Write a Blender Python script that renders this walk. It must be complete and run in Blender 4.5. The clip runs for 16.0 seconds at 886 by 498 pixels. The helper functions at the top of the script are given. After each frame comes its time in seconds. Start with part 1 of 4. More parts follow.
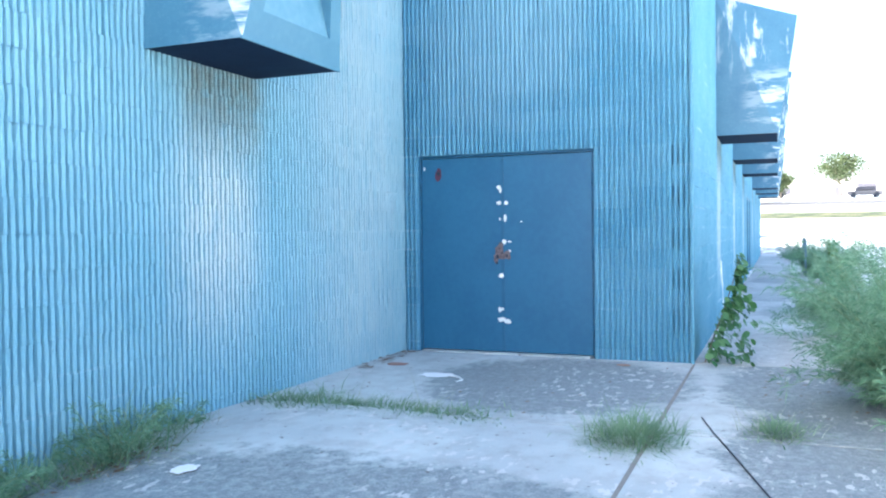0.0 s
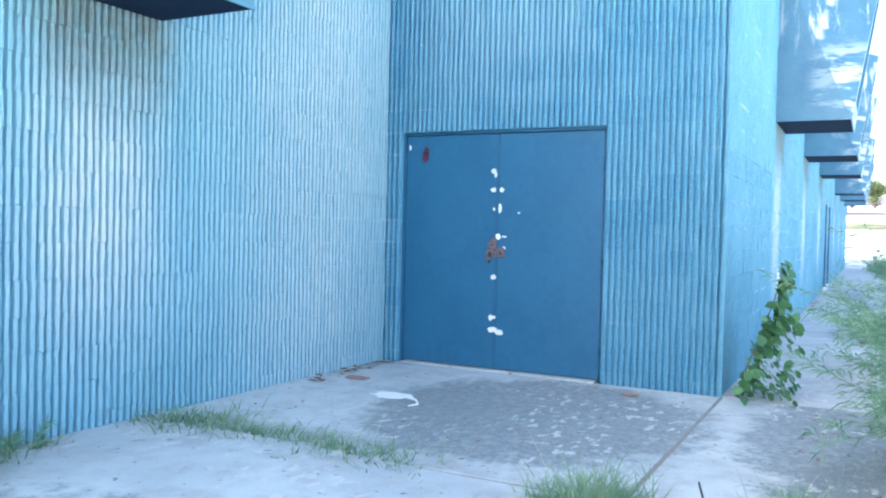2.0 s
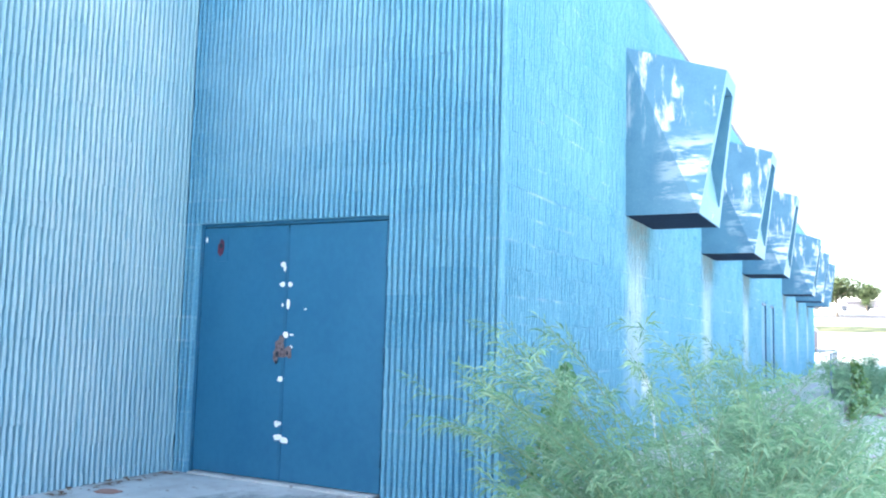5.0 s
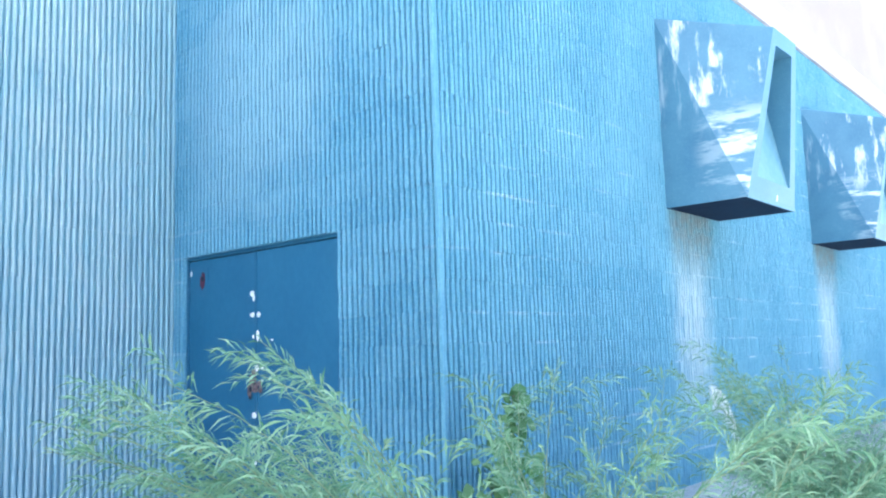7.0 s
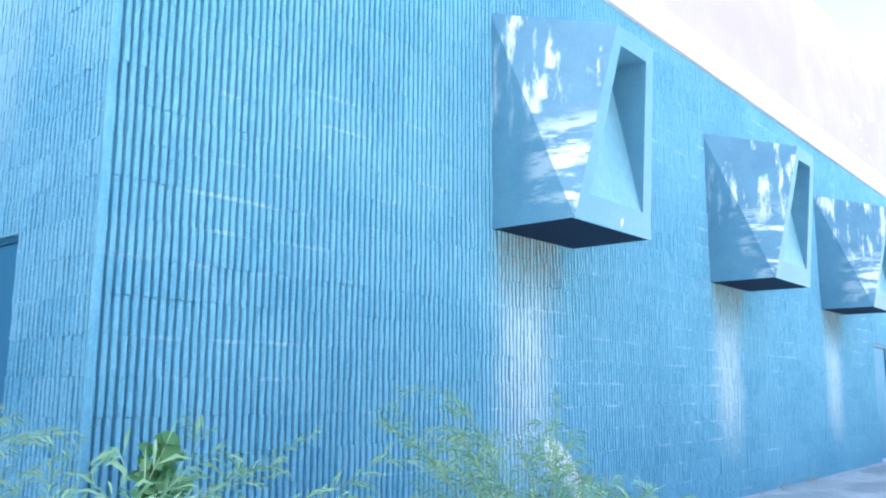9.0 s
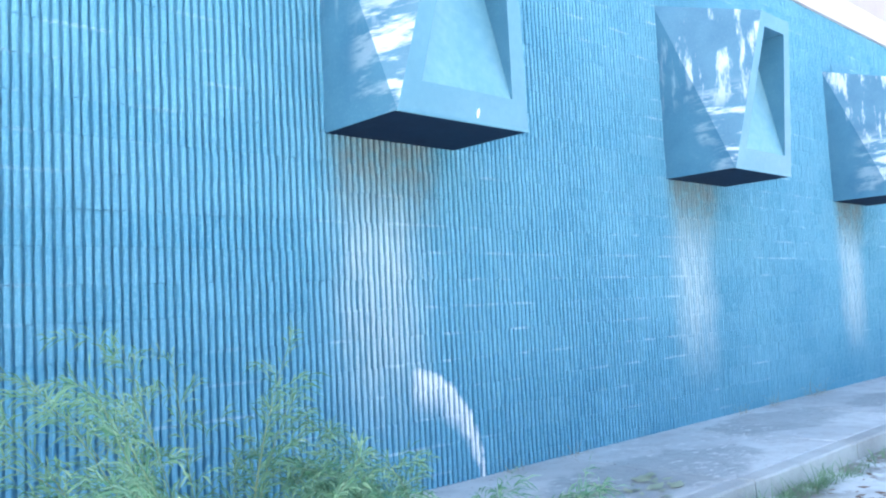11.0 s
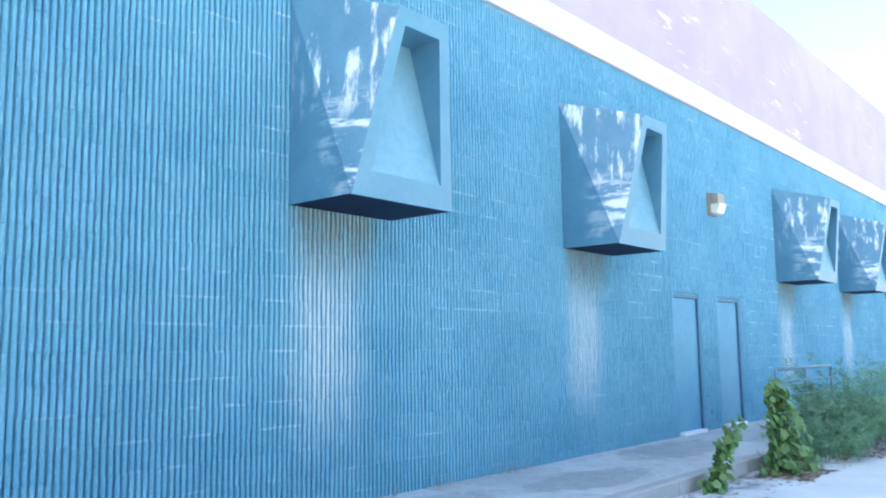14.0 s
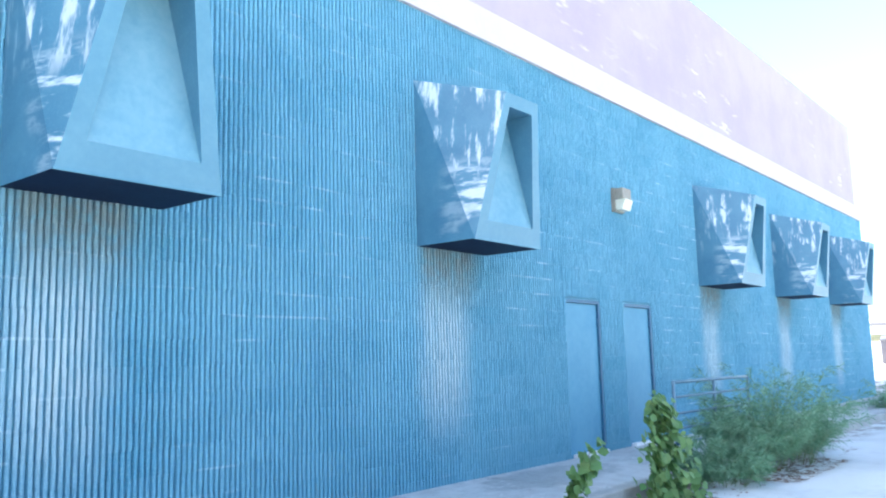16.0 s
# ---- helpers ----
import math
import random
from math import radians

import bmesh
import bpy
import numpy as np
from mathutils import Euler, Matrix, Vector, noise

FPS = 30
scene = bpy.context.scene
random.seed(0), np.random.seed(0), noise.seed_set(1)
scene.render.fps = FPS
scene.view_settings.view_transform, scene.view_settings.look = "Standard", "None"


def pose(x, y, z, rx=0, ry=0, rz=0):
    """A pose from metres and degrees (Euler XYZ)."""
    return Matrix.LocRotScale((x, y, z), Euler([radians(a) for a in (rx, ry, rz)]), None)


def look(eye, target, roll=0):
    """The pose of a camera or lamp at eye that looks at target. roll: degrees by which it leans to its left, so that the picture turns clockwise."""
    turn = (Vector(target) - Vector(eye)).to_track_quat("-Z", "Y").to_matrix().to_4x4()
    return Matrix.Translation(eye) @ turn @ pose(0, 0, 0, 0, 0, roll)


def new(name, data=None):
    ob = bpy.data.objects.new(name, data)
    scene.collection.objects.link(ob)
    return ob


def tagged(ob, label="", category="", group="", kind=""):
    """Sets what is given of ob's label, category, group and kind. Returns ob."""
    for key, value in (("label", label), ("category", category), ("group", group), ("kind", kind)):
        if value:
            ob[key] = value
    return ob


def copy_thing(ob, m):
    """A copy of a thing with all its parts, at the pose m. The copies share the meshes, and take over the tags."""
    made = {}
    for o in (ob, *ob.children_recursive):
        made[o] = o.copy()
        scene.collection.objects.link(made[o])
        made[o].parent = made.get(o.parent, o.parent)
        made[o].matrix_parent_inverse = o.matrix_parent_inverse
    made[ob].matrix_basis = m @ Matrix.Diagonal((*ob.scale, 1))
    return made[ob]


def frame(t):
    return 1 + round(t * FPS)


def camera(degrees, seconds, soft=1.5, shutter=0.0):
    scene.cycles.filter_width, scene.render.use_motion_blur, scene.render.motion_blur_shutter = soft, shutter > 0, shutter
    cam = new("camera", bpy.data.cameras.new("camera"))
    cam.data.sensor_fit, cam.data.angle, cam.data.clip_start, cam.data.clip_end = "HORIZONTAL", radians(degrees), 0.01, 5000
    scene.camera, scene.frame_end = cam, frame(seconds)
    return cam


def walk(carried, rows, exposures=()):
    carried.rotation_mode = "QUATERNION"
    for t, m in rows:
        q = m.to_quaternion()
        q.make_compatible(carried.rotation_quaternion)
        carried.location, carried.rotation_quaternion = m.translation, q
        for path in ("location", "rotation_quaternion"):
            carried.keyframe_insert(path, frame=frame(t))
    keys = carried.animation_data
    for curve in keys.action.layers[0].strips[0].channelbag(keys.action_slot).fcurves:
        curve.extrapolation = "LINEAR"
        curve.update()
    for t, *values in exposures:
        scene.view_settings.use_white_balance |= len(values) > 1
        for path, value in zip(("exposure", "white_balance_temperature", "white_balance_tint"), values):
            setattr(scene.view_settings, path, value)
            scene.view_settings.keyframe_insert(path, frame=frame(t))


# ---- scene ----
cam = camera(56.5, 16.0, 2.1)
PATH = [
    (0, (-8.276, -0.752, 1.312), (-6.424, 0.001, 1.268), -0.7),
    (0.5, (-7.828, -0.777, 1.274), (-6.015, 0.067, 1.244), 0.4),
    (1, (-7.322, -0.803, 1.313), (-5.462, -0.066, 1.304), 1.0),
    (1.5, (-6.899, -0.841, 1.293), (-5.023, -0.149, 1.319), -0.8),
    (2, (-6.622, -0.99, 1.246), (-4.848, -0.068, 1.197), 1.4),
    (2.5, (-6.306, -1.041, 1.311), (-4.564, -0.06, 1.257), 2.5),
    (3, (-6.112, -1.073, 1.379), (-4.341, -0.153, 1.254), 0.2),
    (3.5, (-6.009, -1.304, 1.375), (-4.177, -0.504, 1.314), -0.7),
    (4, (-5.868, -1.607, 1.31), (-4.0, -0.896, 1.216), 0.0),
    (4.2, (-5.777, -1.748, 1.28), (-3.91, -1.033, 1.33), 2.8),
    (6.3, (-4.495, -3.046, 1.247), (-2.932, -1.811, 1.417), -4.1),
    (6.5, (-4.347, -3.097, 1.256), (-2.828, -1.802, 1.378), -3.2),
    (7, (-3.856, -3.338, 1.27), (-2.35, -2.045, 1.517), -1.8),
    (7.5, (-3.298, -3.517, 1.267), (-1.693, -2.355, 1.536), -2.4),
    (8, (-2.875, -3.658, 1.273), (-1.318, -2.422, 1.488), -2.7),
    (8.2, (-2.652, -3.644, 1.271), (-1.048, -2.488, 1.571), -0.1),
    (10.3, (-0.812, -4.488, 1.269), (0.45, -2.957, 1.521), -2.1),
    (10.5, (-0.568, -4.487, 1.3), (0.739, -2.981, 1.457), -3.4),
    (11, (0.001, -4.528, 1.28), (1.371, -3.078, 1.431), -2.9),
    (11.5, (0.589, -4.663, 1.302), (1.965, -3.221, 1.467), -3.0),
    (12, (1.054, -4.798, 1.263), (2.486, -3.412, 1.435), -0.7),
    (12.5, (1.61, -4.897, 1.313), (3.131, -3.62, 1.549), -2.1),
    (13, (2.122, -5.062, 1.292), (3.633, -3.763, 1.47), -1.9),
    (13.5, (2.668, -5.186, 1.301), (4.185, -3.915, 1.589), -0.3),
    (14, (3.162, -5.364, 1.299), (4.676, -4.08, 1.544), -0.8),
    (14.5, (3.65, -5.521, 1.293), (5.158, -4.224, 1.497), -2.2),
    (15, (4.188, -5.587, 1.299), (5.781, -4.391, 1.466), -1.5),
    (15.5, (4.68, -5.672, 1.289), (6.244, -4.44, 1.475), -1.3),
    (16, (5.182, -5.673, 1.285), (6.723, -4.428, 1.559), -1.5),
]
walk(cam, [(t, look(eye, target, roll)) for t, eye, target, roll in PATH],
     [(0.0, 2.27, 6150, 10), (4.2, 2.50, 6250, 10), (7.0, 2.32, 6100, 10), (11.0, 2.27, 6100, 10), (12.5, 2.2, 6100, 10), (15.0, 2.03, 6100, 10), (16.0, 2.09, 6100, 10)])

# ---- world, sun, exposure ----
SUN_FROM = Vector((-0.80, 0.60, 0.0))
SUN_ELEV = 34.0
world = bpy.data.worlds.new("sky")
scene.world = world
world.use_nodes = True
wn = world.node_tree
sky = wn.nodes.new("ShaderNodeTexSky")
sky.sky_type = "NISHITA"
sky.sun_disc = False
sky.sun_elevation = radians(SUN_ELEV)
sky.sun_rotation = math.atan2(SUN_FROM.x, SUN_FROM.y)
sky.air_density, sky.dust_density, sky.ozone_density = 1.0, 3.2, 1.0
wn.nodes["Background"].inputs["Strength"].default_value = 0.15
wn.links.new(sky.outputs[0], wn.nodes["Background"].inputs["Color"])

sun = new("sun", bpy.data.lights.new("sun", "SUN"))
sun.data.energy, sun.data.angle, sun.data.color = 4.5, radians(0.6), (1.0, 0.93, 0.82)
sun.matrix_world = look((SUN_FROM * 60) + Vector((0, 0, 60 * math.tan(radians(SUN_ELEV)))), (0, 0, 0))


# ---- materials ----
class Nodes:
    """A short way to write a material's nodes."""

    def __init__(self, name):
        self.mat = bpy.data.materials.new(name)
        self.mat.use_nodes = True
        self.tree = self.mat.node_tree
        self.bsdf = self.tree.nodes["Principled BSDF"]
        self.pos = self.tree.nodes.new("ShaderNodeNewGeometry").outputs["Position"]

    def put(self, sock, value):
        if hasattr(value, "is_output"):
            self.tree.links.new(value, sock)
        else:
            sock.default_value = value

    def math(self, op, a, b=0.0, c=0.0):
        n = self.tree.nodes.new("ShaderNodeMath")
        n.operation = op
        for i, v in enumerate((a, b, c)):
            self.put(n.inputs[i], v)
        return n.outputs[0]

    def ramp(self, v, lo, hi, a=0.0, b=1.0):
        n = self.tree.nodes.new("ShaderNodeMapRange")
        n.interpolation_type = "SMOOTHSTEP"
        for i, x in enumerate((v, lo, hi, a, b)):
            self.put(n.inputs[i], x)
        return n.outputs[0]

    def xyz(self):
        n = self.tree.nodes.new("ShaderNodeSeparateXYZ")
        self.tree.links.new(self.pos, n.inputs[0])
        return n.outputs

    def stretch(self, sx, sy, sz, vec=None):
        n = self.tree.nodes.new("ShaderNodeMapping")
        n.inputs["Scale"].default_value = (sx, sy, sz)
        self.tree.links.new(vec or self.pos, n.inputs[0])
        return n.outputs[0]

    def noise(self, scale, detail=4.0, rough=0.6, vec=None):
        n = self.tree.nodes.new("ShaderNodeTexNoise")
        n.inputs["Scale"].default_value, n.inputs["Detail"].default_value = scale, detail
        n.inputs["Roughness"].default_value = rough
        self.tree.links.new(vec or self.pos, n.inputs["Vector"])
        return n.outputs[0]

    def voronoi(self, scale, feature="F1", vec=None):
        n = self.tree.nodes.new("ShaderNodeTexVoronoi")
        n.feature = feature
        n.inputs["Scale"].default_value = scale
        self.tree.links.new(vec or self.pos, n.inputs["Vector"])
        return n.outputs["Distance"]

    def mix(self, f, a, b):
        n = self.tree.nodes.new("ShaderNodeMix")
        n.data_type = "RGBA"
        self.put(n.inputs[0], f)
        for sock, v in ((n.inputs[6], a), (n.inputs[7], b)):
            self.put(sock, v if hasattr(v, "is_output") else (*v, 1))
        return n.outputs[2]

    def random(self):
        return self.tree.nodes.new("ShaderNodeObjectInfo").outputs["Random"]

    def island(self):
        return self.tree.nodes.new("ShaderNodeNewGeometry").outputs["Random Per Island"]

    def done(self, color, rough=0.6, bump=None, depth=0.003, metal=0.0, spec=0.5):
        b = self.bsdf
        self.put(b.inputs["Base Color"], color if hasattr(color, "is_output") else (*color, 1))
        self.put(b.inputs["Roughness"], rough)
        b.inputs["Metallic"].default_value = metal
        b.inputs["Specular IOR Level"].default_value = spec
        if bump is not None:
            n = self.tree.nodes.new("ShaderNodeBump")
            n.inputs["Distance"].default_value = depth
            n.inputs["Strength"].default_value = 1.0
            self.tree.links.new(bump, n.inputs["Height"])
            self.tree.links.new(n.outputs[0], b.inputs["Normal"])
        return self.mat


def plain(name, a, b, scale=6.0, rough=0.6, bump_scale=60.0, depth=0.001, metal=0.0, spec=0.5):
    """Two close tones at two scales with a fine relief."""
    n = Nodes(name)
    f = n.math("ADD", n.math("MULTIPLY", n.noise(scale), 0.6), n.math("MULTIPLY", n.noise(scale * 9), 0.4))
    return n.done(n.mix(n.ramp(f, 0.32, 0.68), a, b), rough, n.noise(bump_scale, 6), depth, metal, spec)


COURSE, RIB, Z0 = 0.2032, 0.0508, -0.105
HOODS = (3.24, 7.51, 11.785, 19.44, 23.73, 28.1)
HOOD_W = 1.22
RECESS = 3.07


def wall_paint(name, stains, patch, face=None, low=(0.105, 0.335, 0.47), high=(0.15, 0.40, 0.53), worn=None):
    n = Nodes(name)
    x, y, z = n.xyz()
    proud = 1.0 if face is None else n.ramp(y, face + 0.022, face + 0.006, 0.25, 1.0)
    blotch = n.noise(0.9, 5, 0.6)
    grain = n.noise(45, 4, 0.7)
    col = n.mix(n.ramp(blotch, 0.3, 0.7), low, high)
    col = n.mix(n.math("MULTIPLY", n.ramp(grain, 0.45, 0.75), 0.45), col, (0.30, 0.56, 0.66))
    tone = n.math("FRACT", n.math("ADD", n.island(), n.math("MULTIPLY", n.random(), 7.3)))
    col = n.mix(n.math("MULTIPLY", tone, 0.22), col, (0.27, 0.53, 0.65))
    # pale oval, its edge broken up by noise
    if worn:
        wy, wz, ry, rz = worn
        u = n.math("DIVIDE", n.math("SUBTRACT", y, wy), ry)
        v = n.math("DIVIDE", n.math("SUBTRACT", z, wz), rz)
        r = n.math("ADD", n.math("MULTIPLY", u, u), n.math("MULTIPLY", v, v))
        r = n.math("ADD", r, n.math("MULTIPLY", n.math("SUBTRACT", n.noise(2.2, 5, 0.65), 0.5), 1.2))
        col = n.mix(n.math("MULTIPLY", n.ramp(r, 1.2, 0.1), 0.32), col, (0.36, 0.56, 0.64))
    # worn paint along the block courses
    course = n.math("FRACT", n.math("DIVIDE", n.math("SUBTRACT", z, Z0 - 0.012), COURSE))
    line = n.math("LESS_THAN", course, 0.11)
    dash = n.ramp(n.noise(1.0, 3, 0.6, n.stretch(2.2, 2.2, 5.5)), 0.49, 0.62)
    dash = n.math("MULTIPLY", dash, n.ramp(n.noise(0.45, 3), 0.45, 0.62))
    col = n.mix(n.math("MULTIPLY", n.math("MULTIPLY", line, dash), 0.5 if patch else 0.22), col, (0.58, 0.76, 0.82))
    # lime washed down from the hoods; the recess also gets a broad pale band
    total = None
    for cx, width, top, foot, amount in stains:
        wob = n.math("MULTIPLY", n.math("SUBTRACT", n.noise(2.3, 3), 0.5), 0.30)
        across = n.math("ABSOLUTE", n.math("ADD", n.math("SUBTRACT", x, cx), wob))
        m = n.math("MULTIPLY", n.ramp(across, width, 0.08), n.ramp(z, top - 0.1, top - 0.9))
        m = n.math("MULTIPLY", m, n.ramp(z, foot, foot + 1.1))
        m = n.math("MULTIPLY", m, n.ramp(n.noise(1.0, 4, 0.7, n.stretch(12, 12, 1.6)), 0.22, 0.62, 0.35, 1.0))
        m = n.math("MULTIPLY", n.math("MULTIPLY", m, amount), proud)
        total = m if total is None else n.math("MAXIMUM", total, m)
    if total is not None:
        col = n.mix(total, col, (0.66, 0.73, 0.71))
        rusty = None
        for cx, width, top, foot, amount in stains:
            m = n.math("MULTIPLY", n.ramp(n.math("ABSOLUTE", n.math("SUBTRACT", x, cx + 0.1)), 0.62, 0.3), n.ramp(z, top - 0.85, top - 0.05))
            m = n.math("MULTIPLY", n.math("MULTIPLY", m, n.math("LESS_THAN", z, top + 0.03)), 0.7)
            rusty = m if rusty is None else n.math("MAXIMUM", rusty, m)
        rusty = n.math("MULTIPLY", rusty, n.ramp(n.noise(9, 4), 0.3, 0.6, 0.4, 1.0))
        col = n.mix(rusty, col, (0.22, 0.24, 0.21))
    if patch:
        px, pz, rx, rz = patch
        u = n.math("DIVIDE", n.math("SUBTRACT", x, px), rx)
        v = n.math("DIVIDE", z, rz)
        r = n.math("SQRT", n.math("ADD", n.math("MULTIPLY", u, u), n.math("MULTIPLY", v, v)))
        r = n.math("ADD", r, n.math("MULTIPLY", n.math("SUBTRACT", n.noise(9, 3), 0.5), 0.16))
        inside = n.math("MULTIPLY", n.ramp(r, 1.03, 0.97), n.ramp(r, n.math("SUBTRACT", 0.92, n.math("MULTIPLY", v, 0.55)), n.math("ADD", 0.95, 0.0)))
        inside = n.math("MULTIPLY", inside, n.ramp(u, -0.1, 0.12))
        col = n.mix(n.math("MULTIPLY", inside, proud), col, (0.92, 0.92, 0.92))
    bump = n.math("ADD", n.noise(38, 5, 0.7), n.math("MULTIPLY", n.noise(140, 3), 0.4))
    return n.done(col, 0.62, bump, 0.011)


HOOD_BASE = 2.525
LONG_STAINS = [(h + 0.42, 0.60, HOOD_BASE, 0.15, 0.66 if i < 3 else 0.6) for i, h in enumerate(HOODS)]
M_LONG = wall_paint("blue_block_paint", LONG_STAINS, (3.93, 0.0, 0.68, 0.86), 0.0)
# same blue made paler: the recess's stronger light is put into the colour
M_LEFT = wall_paint("blue_block_paint_recess_lit", [(-3.25, 0.8, HOOD_BASE, 0.1, 0.88), (-1.0, 1.7, 6.0, -0.7, 0.55)], None, RECESS, (0.225, 0.495, 0.605), (0.32, 0.585, 0.68))
# deeper blue, with a pale oval above the double doors
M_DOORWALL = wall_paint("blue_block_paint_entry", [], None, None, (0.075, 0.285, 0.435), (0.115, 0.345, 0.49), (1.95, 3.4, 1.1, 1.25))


def upper_paint(name, a, b, c):
    n = Nodes(name)
    x, y, z = n.xyz()
    col = n.mix(n.ramp(n.noise(0.7, 4), 0.35, 0.65), a, b)
    rows = n.ramp(n.noise(1.0, 3, 0.6, n.stretch(1.1, 1.1, 4.9)), 0.58, 0.66)
    col = n.mix(n.math("MULTIPLY", rows, n.ramp(n.noise(0.22, 2), 0.48, 0.6)), col, c)
    joint = n.math("LESS_THAN", n.math("FRACT", n.math("DIVIDE", z, COURSE)), 0.05)
    col = n.mix(n.math("MULTIPLY", joint, 0.12), col, (0.5, 0.42, 0.5))
    return n.done(col, 0.75, n.noise(40, 5, 0.7), 0.006)


M_UPPER = upper_paint("lilac_block_paint", (0.43, 0.35, 0.40), (0.485, 0.40, 0.45), (0.64, 0.57, 0.59))
M_BAND = plain("pale_band_paint", (0.58, 0.50, 0.495), (0.63, 0.55, 0.545), 1.2, 0.6, 40, 0.003)


def hood_paint(name, paled):
    n = Nodes(name)
    tc = n.tree.nodes.new("ShaderNodeTexCoord").outputs["Object"]
    col = n.mix(n.ramp(n.noise(2.5, 4, 0.6), 0.3, 0.7), (0.07, 0.20, 0.30), (0.10, 0.25, 0.35))
    col = n.mix(n.math("MULTIPLY", n.ramp(n.noise(60, 3), 0.5, 0.75), 0.25), col, (0.22, 0.40, 0.48))
    if paled:
        sep = n.tree.nodes.new("ShaderNodeSeparateXYZ")
        n.tree.links.new(tc, sep.inputs[0])
        lx, ly, lz = sep.outputs
        # white streaks: dappled reflected light put into the hood colour
        upper = n.math("MULTIPLY", n.ramp(n.noise(1.0, 4, 0.65, n.stretch(9, 9, 1.5)), 0.50, 0.66), n.ramp(lz, 0.5, 0.9))
        lower = n.math("MULTIPLY", n.ramp(n.noise(1.0, 4, 0.65, n.stretch(2.0, 2.0, 9)), 0.45, 0.60), n.ramp(lz, 0.95, 0.6))
        lower = n.math("MULTIPLY", lower, n.ramp(ly, -0.25, -0.45))
        upper = n.math("MULTIPLY", upper, n.ramp(n.noise(2.1, 3), 0.42, 0.50))
        lower = n.math("MULTIPLY", lower, n.ramp(n.noise(1.7, 3), 0.36, 0.48))
        m = n.math("MAXIMUM", upper, lower)
        m = n.math("MULTIPLY", m, n.ramp(lx, 0.5, 0.42))
        col = n.mix(n.math("MULTIPLY", m, 0.78 * paled), col, (0.82, 0.86, 0.87))
    return n.done(col, 0.38, n.noise(5, 3), 0.004)


M_HOOD = hood_paint("dappled_hood_paint", 1.0)
M_HOOD_SIDE = hood_paint("hood_side_paint", 0.35)
M_HOOD_FRONT = plain("hood_front_paint", (0.085, 0.235, 0.325), (0.115, 0.275, 0.36), 2.0, 0.42, 30, 0.0015)
M_PANEL = plain("hood_panel_paint", (0.13, 0.31, 0.40), (0.21, 0.39, 0.465), 1.6, 0.5, 30, 0.001)
# hood paint seen from below, its shade put into the colour
M_SOFFIT = plain("soffit_shade", (0.003, 0.014, 0.042), (0.006, 0.022, 0.058), 3, 0.8, 40, 0.001, 0.0, 0.2)
M_DOOR = plain("door_blue_paint", (0.017, 0.118, 0.225), (0.025, 0.145, 0.26), 1.8, 0.42, 25, 0.0012)
M_DOOR_FRAME = plain("door_frame_paint", (0.015, 0.105, 0.20), (0.022, 0.13, 0.235), 3, 0.45, 30, 0.001)
M_SIDE_DOOR = plain("side_door_paint", (0.085, 0.285, 0.415), (0.12, 0.33, 0.455), 1.5, 0.6, 25, 0.001)
M_DARK = plain("dark_gap", (0.01, 0.02, 0.035), (0.02, 0.03, 0.05), 8, 0.7)
M_WHITE = plain("bare_white", (0.82, 0.84, 0.84), (0.92, 0.92, 0.90), 12, 0.6)
M_RUST = plain("rust", (0.085, 0.06, 0.065), (0.24, 0.185, 0.19), 40, 0.85, 120, 0.002)
M_BRICK = plain("brick_dust", (0.34, 0.17, 0.13), (0.46, 0.28, 0.22), 14, 0.9, 60, 0.003)
M_RED = plain("red_sign_paint", (0.12, 0.02, 0.045), (0.06, 0.02, 0.05), 30, 0.6)
M_STEEL = plain("rail_paint", (0.10, 0.20, 0.27), (0.20, 0.30, 0.36), 8, 0.45, 60, 0.001, 0.3)
M_BRONZE = plain("lamp_tan_paint", (0.27, 0.24, 0.19), (0.36, 0.32, 0.25), 8, 0.5, 60, 0.001)
M_LENS = plain("yellowed_lens", (0.70, 0.66, 0.50), (0.80, 0.77, 0.62), 10, 0.3)
M_CORNER = plain("corner_paint", (0.08, 0.27, 0.39), (0.14, 0.36, 0.48), 5, 0.6, 45, 0.004)


